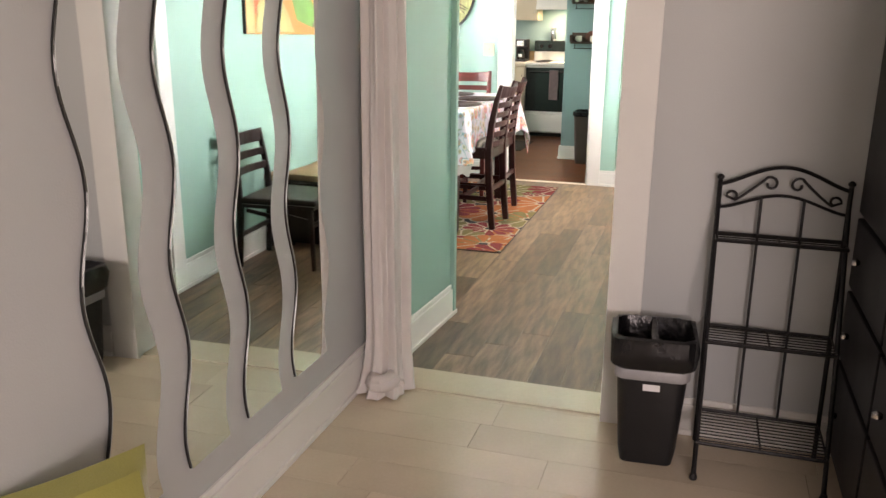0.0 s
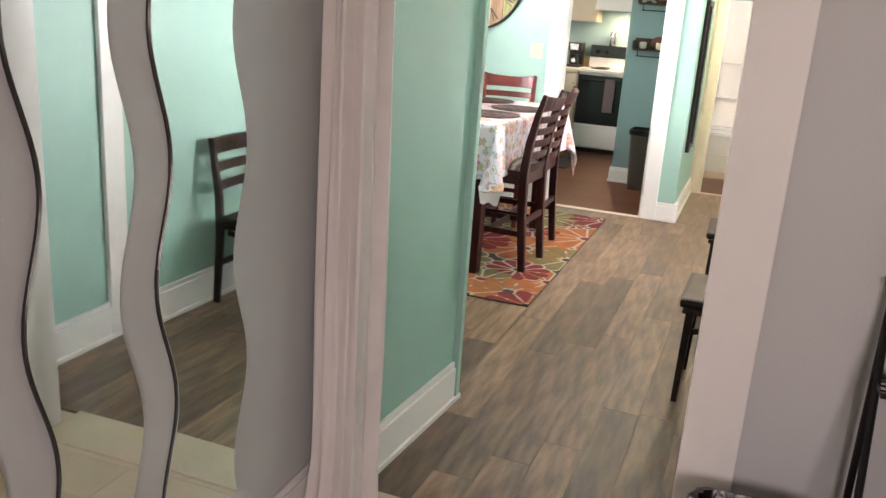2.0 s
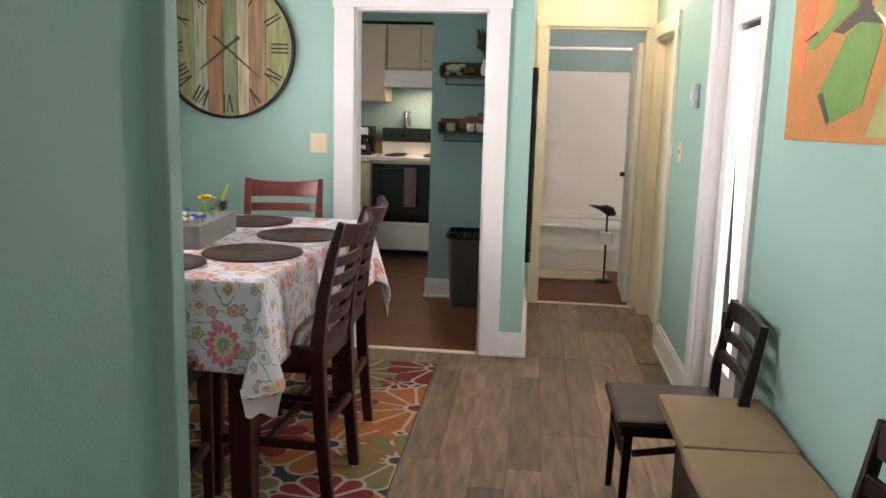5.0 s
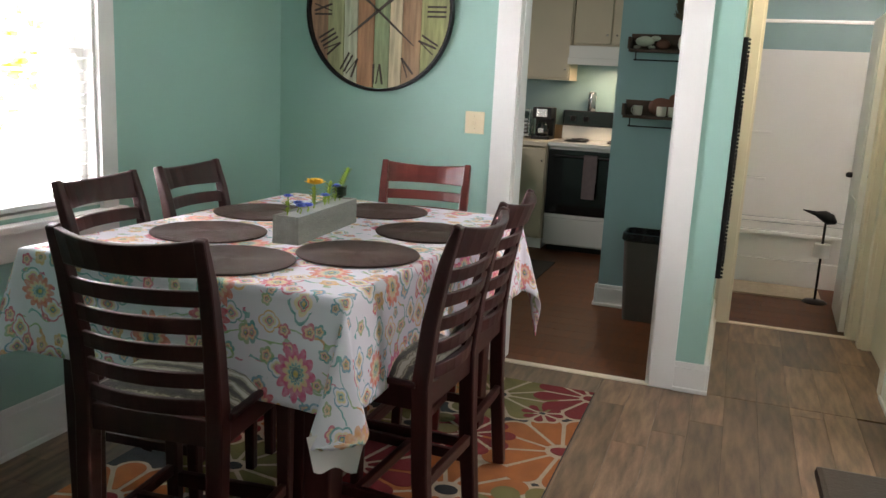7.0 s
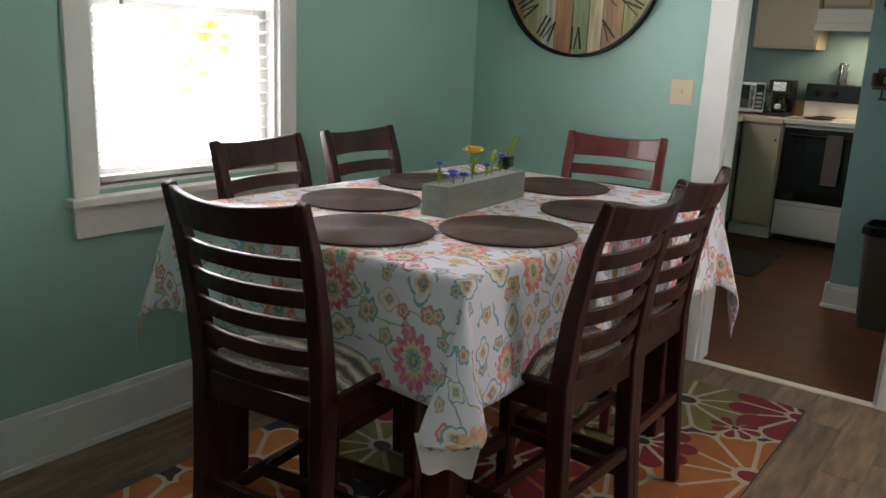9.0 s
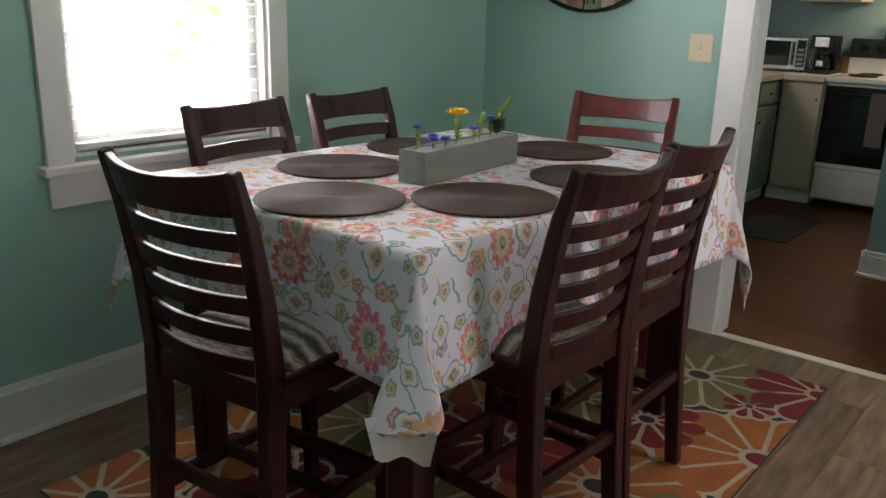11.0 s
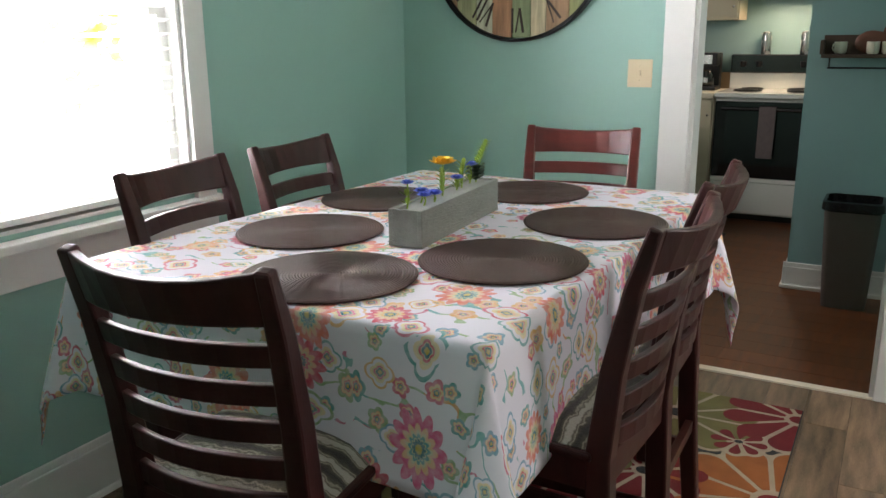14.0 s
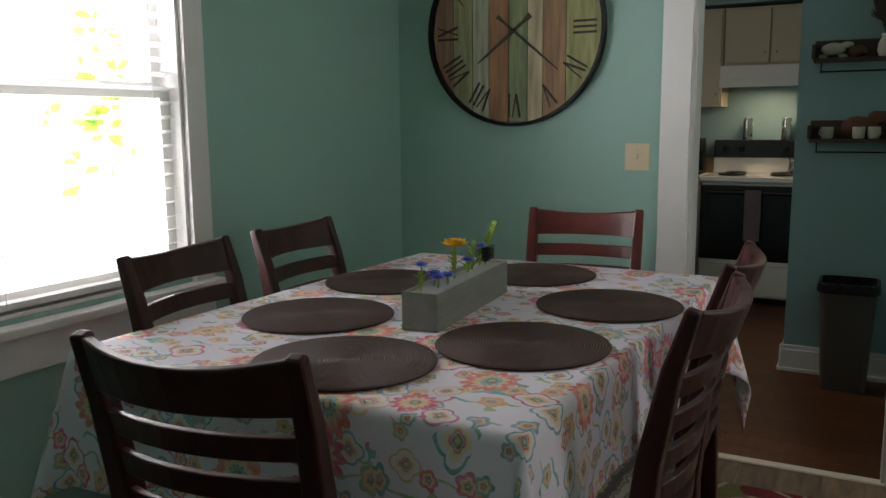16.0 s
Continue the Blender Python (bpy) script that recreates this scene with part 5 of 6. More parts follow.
# ---- wall clock ----
ck = thing("wall_clock", pose(-2.453, YW, 1.803), "large round clock of painted reclaimed boards in a black hoop", "clock")
CR = 0.405
tones = [(0.30, 0.17, 0.10), (0.27, 0.28, 0.14), (0.42, 0.44, 0.32), (0.36, 0.18, 0.09), (0.24, 0.30, 0.16), (0.50, 0.42, 0.27), (0.33, 0.20, 0.11), (0.28, 0.29, 0.12)]
edges = [-1.0, -0.74, -0.50, -0.30, -0.06, 0.16, 0.34, 0.60, 1.0]
for k, col in enumerate(tones):
    BM = material("clock_board", col, 0.65, vary=0.55, scale=5, bump=0.25, fine=45, stretch=(9, 3, 0.8))
    a, b_ = edges[k] * (CR - 0.004) + 0.0015, edges[k + 1] * (CR - 0.004) - 0.0015
    bm = bmesh.new()
    xs = [a + (b_ - a) * i / 8 for i in range(9)]
    R_ = CR - 0.006
    top = [(x, math.sqrt(max(R_ * R_ - x * x, 0.0001))) for x in xs]
    loop = top + [(x, -z) for x, z in reversed(top)]
    dy_ = -0.018 - 0.0015 * (k % 2)
    fr = [bm.verts.new((x, dy_, z)) for x, z in loop]
    bk = [bm.verts.new((x, -0.004, z)) for x, z in loop]
    bm.faces.new(fr), bm.faces.new(bk[::-1])
    for i in range(len(fr)):
        bm.faces.new((fr[i], fr[(i + 1) % len(fr)], bk[(i + 1) % len(fr)], bk[i]))
    part("board", bm, BM, ck)
bm = bmesh.new()
sweep(bm, [((CR + 0.004) * math.cos(2 * math.pi * k / 72), -0.022, (CR + 0.004) * math.sin(2 * math.pi * k / 72)) for k in range(72)], 0.014, 0.042, up=(0, 1, 0), closed=True)
part("hoop", bm, BLACK, ck, "black iron hoop", smooth=True)
INK = material("black_clock_paint", (0.035, 0.022, 0.016), 0.7, vary=0.4, scale=30, bump=0)
numerals = ["XII", "I", "II", "III", "IV", "V", "VI", "VII", "VIII", "IX", "X", "XI"]
for k, num in enumerate(numerals):
    bm = bmesh.new()
    w = {"I": 0.024, "V": 0.044, "X": 0.046}
    tot = sum(w[c] for c in num)
    u = -tot / 2
    ang = -radians(30 * k)
    rot = Matrix.Rotation(-ang, 4, "Y")

    def stroke(x0, z0, x1, z1, th):
        d = Vector((x1 - x0, 0, z1 - z0))
        nrm = Vector((-d.z, 0, d.x)).normalized() * th / 2
        c0, c1 = Vector((x0, 0, z0)), Vector((x1, 0, z1))
        q_ = [rot @ (v + Vector((0, 0, 0.325))) + Vector((0, -0.0202, 0)) for v in (c0 + nrm, c0 - nrm, c1 - nrm, c1 + nrm)]
        q2 = [v + Vector((0, 0.0015, 0)) for v in q_]
        f0, f1 = [bm.verts.new(v) for v in q_], [bm.verts.new(v) for v in q2]
        bm.faces.new(f0)
        for i in range(4):
            bm.faces.new((f0[i], f0[(i + 1) % 4], f1[(i + 1) % 4], f1[i]))

    for c in num:
        m_ = u + w[c] / 2
        if c == "I":
            stroke(m_, -0.052, m_, 0.052, 0.010)
        elif c == "V":
            stroke(m_ - 0.018, 0.052, m_, -0.052, 0.011), stroke(m_ + 0.018, 0.052, m_, -0.052, 0.006)
        else:
            stroke(m_ - 0.018, 0.052, m_ + 0.018, -0.052, 0.011), stroke(m_ + 0.018, 0.052, m_ - 0.018, -0.052, 0.006)
        u += w[c]
    part("numeral", bm, INK, ck)
HAND = material("dark_pointer_metal", (0.06, 0.045, 0.035), 0.6, vary=0.3, scale=20, bump=0)
for a, ln, w_, yy in ((-128, 0.22, 0.016, -0.024), (130, 0.27, 0.012, -0.028)):
    d = Vector((math.sin(radians(a)), 0, math.cos(radians(a))))
    bm = sweep(bmesh.new(), [Vector((0, yy, 0)) - d * 0.10, Vector((0, yy, 0)) - d * 0.05, Vector((0, yy, 0)), Vector((0, yy, 0)) + d * ln * 0.6, Vector((0, yy, 0)) + d * ln], [w_ * 1.6, w_ * 0.8, w_, w_ * 0.8, 0.004], 0.003, up=(0, 1, 0))
    part("pointer", bm, HAND, ck)
part("boss", lathe(bmesh.new(), [(0.008, -0.004), (0.014, 0), (0.008, 0.004)], 12, 0, -0.03, 0), HAND, ck)

# ---- rug ----
RUGBASE = material("charcoal_rug_pile", (0.030, 0.034, 0.038), 0.95, vary=0.3, scale=30, bump=0.5, fine=260)
RCREAM = material("cream_rug_pile", (0.44, 0.36, 0.27), 0.95, vary=0.15, scale=30, bump=0.5, fine=260)
RORANGE = material("orange_rug_pile", (0.36, 0.115, 0.03), 0.95, vary=0.25, scale=12, bump=0.5, fine=260)
RRED = material("red_rug_pile", (0.19, 0.015, 0.020), 0.95, vary=0.25, scale=12, bump=0.5, fine=260)
ROLIVE = material("olive_rug_pile", (0.17, 0.15, 0.055), 0.95, vary=0.25, scale=12, bump=0.5, fine=260)
UX0, UX1, UY0, UY1 = -2.68, -1.124, 2.05, 4.395
rug = thing("area_rug", pose(0, 0, 0.001), "charcoal rug with large orange, red and olive flowers under the table", "rug")
part("ground", B(UX0, UX1, UY0, UY1, 0, 0.005, bevel=0.002), RUGBASE, rug)


def clip(poly):
    """Cuts a polygon to the rug's rectangle."""
    for ax, lim, sg in ((0, UX0 + 0.004, 1), (0, UX1 - 0.004, -1), (1, UY0 + 0.004, 1), (1, UY1 - 0.004, -1)):
        out = []
        for i, p_ in enumerate(poly):
            q_ = poly[(i + 1) % len(poly)]
            ip, iq = (p_[ax] - lim) * sg >= 0, (q_[ax] - lim) * sg >= 0
            if ip:
                out.append(p_)
            if ip != iq:
                k = (lim - p_[ax]) / (q_[ax] - p_[ax])
                out.append((p_[0] + k * (q_[0] - p_[0]), p_[1] + k * (q_[1] - p_[1])))
        poly = out
        if len(poly) < 3:
            return []
    return poly


def slab(bm, poly, z0, z1):
    poly = clip(poly)
    if len(poly) < 3:
        return
    a, b2 = [bm.verts.new((x, y, z1)) for x, y in poly], [bm.verts.new((x, y, z0)) for x, y in poly]
    bm.faces.new(a)
    for i in range(len(a)):
        bm.faces.new((a[i], a[(i + 1) % len(a)], b2[(i + 1) % len(a)], b2[i]))


def petal_outline(cx, cy, a, r0, r1, half, grow=0.0):
    """A wedge petal with a round tip: half is the half angle between petals."""
    rt = r1 * math.sin(half) / (1 + math.sin(half))
    pts = [(r0 - grow, max(r0 * math.tan(half) - 0.009 + grow, 0.001))]
    for k in range(9):
        q = math.pi / 2 + half - (math.pi / 2 + half) * k / 8
        pts.append((r1 - rt + (rt - 0.009 + grow) * math.cos(q), max((rt - 0.009 + grow) * math.sin(q), 0)))
    out = pts + [(x, -w_) for x, w_ in reversed(pts[:-1])]
    c, s = math.cos(a), math.sin(a)
    return [(cx + x * c - y * s, cy + x * s + y * c) for x, y in out]


nz_ = 0
rug_flowers = [  # centre, radius, petals, colour, heart
    (-1.135, 3.667, 0.33, 15, RORANGE, RRED), (-1.55, 4.16, 0.29, 12, ROLIVE, RUGBASE), (-1.125, 4.30, 0.27, 13, RRED, RRED),
    (-1.54, 3.67, 0.20, 10, RRED, RUGBASE), (-1.46, 3.17, 0.30, 13, RORANGE, RUGBASE), (-1.13, 3.05, 0.27, 12, ROLIVE, RUGBASE),
    (-1.80, 3.66, 0.21, 9, ROLIVE, RUGBASE), (-1.90, 4.20, 0.25, 11, RORANGE, RRED), (-2.30, 4.15, 0.28, 12, RRED, RUGBASE), (-1.30, 4.02, 0.10, 8, RRED, RUGBASE),
    (-1.13, 2.52, 0.22, 12, RORANGE, RRED), (-1.85, 3.20, 0.27, 11, RRED, RUGBASE), (-2.25, 3.55, 0.28, 12, RORANGE, RUGBASE), (-2.25, 3.00, 0.24, 10, ROLIVE, RUGBASE),
    (-1.36, 2.66, 0.20, 11, RRED, RUGBASE), (-1.50, 2.36, 0.22, 11, ROLIVE, RRED), (-1.80, 2.70, 0.24, 10, ROLIVE, RUGBASE), (-1.29, 2.23, 0.24, 12, RORANGE, RUGBASE), (-1.13, 2.05, 0.24, 12, RRED, RUGBASE),
    (-1.75, 2.22, 0.27, 11, RORANGE, RUGBASE), (-2.12, 2.46, 0.24, 10, RRED, RCREAM), (-2.50, 2.62, 0.25, 10, RORANGE, RRED), (-2.10, 2.08, 0.24, 10, ROLIVE, RUGBASE), (-2.52, 2.14, 0.25, 11, RORANGE, RUGBASE),
    (-2.55, 3.28, 0.22, 10, RRED, RUGBASE), (-2.55, 3.90, 0.22, 10, ROLIVE, RUGBASE)]
for i, (cx, cy, r, n, mt, heart) in enumerate(rug_flowers):
    r, n = r * 1.06, min(n, 11)
    lv = 0.0052 + 0.00012 * i
    ph = random.uniform(0, 6.28)
    bm = bmesh.new()
    half = math.pi / n
    rt = r * math.sin(half) / (1 + math.sin(half))
    rim = []
    for k in range(n):
        for j in range(-6, 7):
            q = j / 6 * (math.pi / 2 + half)
            px, py = r - rt + (rt + 0.008) * math.cos(q), (rt + 0.008) * math.sin(q)
            if abs(math.atan2(py, px)) < half:
                a_ = ph + 2 * half * k
                rim.append((cx + px * math.cos(a_) - py * math.sin(a_), cy + px * math.sin(a_) + py * math.cos(a_)))
    slab(bm, rim, 0.004, lv)
    fl = part("flower_outline", bm, RCREAM, rug)
    for k in range(n):
        bm = bmesh.new()
        slab(bm, petal_outline(cx, cy, ph + 2 * math.pi * k / n, r * 0.2, r, math.pi / n), 0.004, lv + 0.0010)
        if len(bm.verts):
            part("petal", bm, mt, fl)
    bm = bmesh.new()
    slab(bm, [(cx + 0.14 * r * math.cos(a_ * 0.4), cy + 0.11 * r * math.sin(a_ * 0.4)) for a_ in range(16)], 0.004, lv + 0.0014)
    if len(bm.verts):
        part("heart", bm, heart, fl)

# ---- kitchen ----
STOVEW = material("white_enamel", (0.72, 0.71, 0.67), 0.25, vary=0.03, scale=4, bump=0, coat=0.3)
OVENG = material("black_oven_glass", (0.008, 0.008, 0.009), 0.08, vary=0.1, bump=0, coat=0.4)
CABU = material("cream_cabinet_paint", (0.52, 0.46, 0.33), 0.45, vary=0.05, scale=5, bump=0.05)
CABL = material("sage_cabinet_paint", (0.21, 0.25, 0.21), 0.5, vary=0.07, scale=5, bump=0.05)
COUNTER = material("cream_countertop", (0.62, 0.55, 0.43), 0.35, vary=0.08, scale=30, bump=0.02)
TOWEL = material("brown_towel", (0.13, 0.10, 0.10), 0.9, vary=0.2, scale=20, bump=0.3, fine=150)
SX0, SX1, SYF = -2.18, -1.43, 7.74
TALL = Matrix.Diagonal((1.0, 1.0, 1.07, 1.0))
st = thing("kitchen_stove", TALL, "white electric stove with black oven door and backguard", "stove")
part("body", B(SX0, SX1, SYF + 0.03, 8.38, 0.05, 0.88), STOVEW, st)
part("kick", B(SX0 + 0.03, SX1 - 0.03, SYF + 0.08, 8.3, 0.0, 0.05), BLACKEDGE, st)
part("drawer", B(SX0 + 0.005, SX1 - 0.005, SYF, SYF + 0.03, 0.06, 0.285, bevel=0.01), STOVEW, st)
od = part("oven_door", B(SX0 + 0.005, SX1 - 0.005, SYF - 0.01, SYF + 0.03, 0.32, 0.855, bevel=0.008), OVENG, st, "glossy black oven door")
part("trim_strip", B(SX0 + 0.004, SX1 - 0.004, SYF - 0.006, SYF + 0.03, 0.288, 0.318, bevel=0.004), STOVEW, od)
part("door_handle", sweep(bmesh.new(), [(SX0 + 0.06, SYF - 0.045, 0.805), (SX1 - 0.06, SYF - 0.045, 0.805)], 0.011), OVENG, od)
for x in (SX0 + 0.07, SX1 - 0.07):
    part("handle_post", B(x - 0.01, x + 0.01, SYF - 0.045, SYF - 0.008, 0.795, 0.815), OVENG, od)
part("cooktop", B(SX0 - 0.006, SX1 + 0.006, SYF - 0.02, 8.36, 0.88, 0.915, bevel=0.008), STOVEW, st)
for x, y, r_ in ((-1.985, 7.95, 0.10), (-1.62, 7.95, 0.08), (-1.985, 8.18, 0.08), (-1.62, 8.18, 0.10)):
    bm = bmesh.new()
    for k in range(4):
        rr = r_ * (0.28 + 0.24 * k)
        sweep(bm, [(x + rr * math.cos(a_ * 0.35), y + rr * math.sin(a_ * 0.35), 0.922) for a_ in range(18)], 0.006, sides=5, closed=True)
    part("burner", bm, BLACKEDGE, st)
bg = part("backguard", B(SX0, SX1, 8.28, 8.40, 0.915, 1.03, bevel=0.006), STOVEW, st)
part("control_panel", B(SX0 + 0.005, SX1 - 0.005, 8.26, 8.40, 1.03, 1.165, bevel=0.008), OVENG, bg, "black control panel")
for k in range(4):
    x = SX0 + 0.10 + (0.12 * k if k < 2 else 0.12 * k + 0.21)
    part("knob", lathe(bmesh.new(), [(0.022, -0.02), (0.026, 0.0), (0.026, 0.02)], 14, x, 8.25, 1.095), BLACK, bg, smooth=True)
tw_ = thing("kitchen_towel", pose(-1.79, SYF - 0.062, 0) @ TALL, "grey-brown towel hanging over the oven handle", "towel")
part("cloth", box(B(-0.058, 0.058, -0.006, 0.002, 0.47, 0.822, bevel=0.002), -0.058, 0.058, 0.030, 0.036, 0.60, 0.822, bevel=0.002), TOWEL, tw_)
part("fold", B(-0.058, 0.058, -0.006, 0.036, 0.818, 0.826, bevel=0.002), TOWEL, tw_)
for x in (-1.93, -1.64):
    cn = tagged(part("steel_canister", lathe(bmesh.new(), [(0.036, 0), (0.038, 0.004), (0.038, 0.155), (0.034, 0.17), (0.012, 0.178)], 24), CHROME, smooth=True), "tall brushed steel shaker standing on the stove backguard", "canister", "steel shakers")
    cn.location = (x, 8.33, 1.165 * 1.07)
kt = thing("kettle", pose(-1.53, 8.05, 0.993), "small polished steel kettle on the stove", "kettle")
part("pot", lathe(bmesh.new(), [(0.055, 0), (0.062, 0.02), (0.055, 0.08), (0.03, 0.115), (0.006, 0.125)], 24), CHROME, kt, smooth=True)
part("handle", sweep(bmesh.new(), [(0.05 * math.cos(k * 0.35), 0, 0.10 + 0.05 * math.sin(k * 0.35)) for k in range(10)], 0.006, sides=6), BLACK, kt)
hd = thing("range_hood", TALL, "cream enamel range hood above the stove", "range hood")
part("canopy", B(SX0 + 0.075, SX1 + 0.02, 7.93, 8.42, 1.56, 1.70, bevel=0.01), STOVEW, hd)
part("lip", B(SX0 + 0.075, SX1 + 0.02, 7.90, 7.94, 1.545, 1.60, bevel=0.006), STOVEW, hd)


def cabinet(name, x0, x1, y0, y1, z0, z1, face, mat, doors, label, drawers=0.0):
    """Cabinet box with inset-lipped doors on its face (-y or +x)."""
    c = thing(name, TALL, label, "cabinet")
    part("body", B(x0, x1, y0, y1, z0, z1), mat, c)
    n = doors
    for k in range(n):
        for za, zb in ([(z0 + 0.02, z1 - drawers - 0.02)] + ([(z1 - drawers, z1 - 0.02)] if drawers else [])):
            if face == "-y":
                a, b_ = x0 + (x1 - x0) * k / n + 0.012, x0 + (x1 - x0) * (k + 1) / n - 0.012
                d = part("door", B(a, b_, y0 - 0.02, y0, za, zb, bevel=0.004), mat, c)
                part("knob", lathe(bmesh.new(), [(0.005, -0.008), (0.011, 0), (0.005, 0.008)], 10, (a + b_) / 2 if zb - za < 0.2 else (b_ - 0.03 if k % 2 == 0 else a + 0.03), y0 - 0.03, (za + zb) / 2 if zb - za < 0.2 else (za + 0.07 if z0 > 1 else zb - 0.1)), CHROME, d, smooth=True)
            else:
                a, b_ = y0 + (y1 - y0) * k / n + 0.012, y0 + (y1 - y0) * (k + 1) / n - 0.012
                d = part("door", B(x1, x1 + 0.02, a, b_, za, zb, bevel=0.004), mat, c)
                ky = (a + b_) / 2 if zb - za < 0.2 else (b_ - 0.03 if k % 2 == 0 else a + 0.03)
                part("knob", lathe(bmesh.new(), [(0.005, -0.008), (0.011, 0), (0.005, 0.008)], 10, x1 + 0.03, ky, (za + zb) / 2 if zb - za < 0.2 else zb - 0.1), BLACK, d, smooth=True)
                for zh in (za + 0.06, zb - 0.06):
                    if zb - za > 0.2:
                        part("hinge", B(x1 + 0.02, x1 + 0.026, a - 0.006 if k % 2 == 0 else b_ - 0.006, a + 0.006 if k % 2 == 0 else b_ + 0.006, zh - 0.025, zh + 0.025), BLACK, d)
    return c


cabinet("upper_cabinet", -2.60, -2.11, 8.08, 8.42, 1.415, 2.12, "-y", CABU, 1, "tall cream upper kitchen cabinet with small knob")
cabinet("upper_cabinet", -2.105, -1.41, 8.10, 8.42, 1.705, 2.12, "-y", CABU, 2, "short cream cabinet above the range hood")
structure("trim_soffit", B(-3.16, -1.40, 8.10, 8.42, 2.30, H), BLUE, "blue painted soffit above the kitchen cabinets", "soffit")
cabinet("base_cabinet", -3.16, -2.53, 6.85, 7.76, 0.09, 0.87, "+x", CABL, 2, "sage green base cabinet with two doors and drawers", 0.16)
cabinet("base_cabinet", -3.16, -2.53, 5.35, 6.845, 0.09, 0.87, "+x", CABL, 3, "sage green base cabinet run along the kitchen wall", 0.16)
cabinet("base_cabinet", -2.505, -2.192, 7.77, 8.40, 0.09, 0.87, "-y", CABU, 1, "narrow cream base cabinet beside the stove")
structure("trim_kick", box(B(-3.1, -2.56, 5.36, 7.80, 0, 0.09), -2.53, -2.20, 7.80, 8.3, 0, 0.09), WHITE, "white kick board under the kitchen cabinets", "kick board")
ct = tagged(part("countertop", box(B(-3.16, -2.495, 5.34, 8.42, 0.933, 0.973, bevel=0.006), -2.4945, -2.19, 7.715, 8.42, 0.933, 0.973, bevel=0.006), COUNTER), "cream laminate countertop along two walls", "countertop")
mw = thing("microwave", pose(-2.66, 8.06, 0.973, 0, 0, 6), "steel-framed microwave oven with dark window on the counter", "microwave")
part("body", B(-0.23, 0.21, -0.0, 0.32, 0.012, 0.262, bevel=0.006), CHROME, mw)
part("window", B(-0.205, 0.085, -0.010, 0.0, 0.045, 0.235, bevel=0.004), OVENG, mw, "dark glass door window")
part("door_handle", sweep(bmesh.new(), [(0.108, -0.03, 0.05), (0.108, -0.03, 0.23)], 0.009), CHROME, mw)
part("keypad", B(0.135, 0.2, -0.006, 0.0, 0.04, 0.245, bevel=0.002), OVENG, mw)
for k in range(4):
    part("button", B(0.145, 0.19, -0.009, -0.006, 0.055 + 0.035 * k, 0.075 + 0.035 * k), TAUPE, mw)
for x in (-0.2, 0.18):
    part("foot", B(x - 0.012, x + 0.012, 0.05, 0.28, 0.0, 0.012), PLASTIC, mw)
cm = thing("coffee_maker", pose(-2.325, 8.12, 0.973), "black drip coffee maker with glass jug on the counter", "coffee maker")
part("base", B(-0.085, 0.085, -0.12, 0.12, 0, 0.03, bevel=0.006), PLASTIC, cm)
part("tower", B(-0.085, 0.085, 0.03, 0.12, 0.03, 0.29, bevel=0.006), PLASTIC, cm)
part("head", B(-0.085, 0.085, -0.11, 0.03, 0.19, 0.29, bevel=0.008), PLASTIC, cm)
part("panel", B(-0.05, 0.05, -0.114, -0.11, 0.205, 0.275), CHROME, cm, "brushed steel front panel")
part("jug", lathe(bmesh.new(), [(0.05, 0.03), (0.06, 0.05), (0.058, 0.11), (0.035, 0.15), (0.04, 0.16)], 20, 0, -0.045, 0), OVENG, cm, smooth=True)
part("jug_label", B(-0.025, 0.025, -0.11, -0.104, 0.06, 0.10), CHROME, cm)
CORK = material("cutting_board_wood", (0.36, 0.24, 0.13), 0.6, vary=0.15, scale=8, bump=0.05)
cbd = tagged(part("cutting_board", B(-0.10, 0.10, -0.009, 0.009, 0, 0.13, bevel=0.004), CORK), "light wooden cutting board leaning at the stove", "cutting board")
cbd.matrix_basis = pose(-2.28, 8.30, 0.974, -9, 0, 0)
MATT = material("dark_mat_fibre", (0.03, 0.027, 0.026), 0.95, vary=0.25, scale=30, bump=0.4, fine=200)
tagged(part("kitchen_mat", B(-2.34, -1.94, 6.45, 7.25, 0.001, 0.009, bevel=0.003), MATT), "dark flat mat on the brown kitchen floor", "mat")
BINB = material("brown_bin_plastic", (0.075, 0.06, 0.052), 0.45, vary=0.1, scale=8, bump=0.03)
kb = thing("kitchen_bin", pose(-1.085, 5.895, 0.001), "brown plastic kitchen bin with black liner rim", "bin")
bm = bmesh.new()
loft(bm, [rounded_ring(bm, *v) for v in ((0.105, 0.10, 0.0, 0.03), (0.11, 0.105, 0.05, 0.03), (0.135, 0.13, 0.53, 0.035), (0.13, 0.125, 0.53, 0.033), (0.10, 0.095, 0.03, 0.03))])
part("tub", bm, BINB, kb, smooth=True)
bm = bmesh.new()
loft(bm, [rounded_ring(bm, *v) for v in ((0.135, 0.13, 0.52, 0.035), (0.148, 0.143, 0.53, 0.04), (0.145, 0.14, 0.57, 0.04), (0.128, 0.123, 0.575, 0.035), (0.12, 0.115, 0.42, 0.033))], False, True)
part("liner", bm, BAG, kb, "black bin liner folded over the rim", smooth=True)

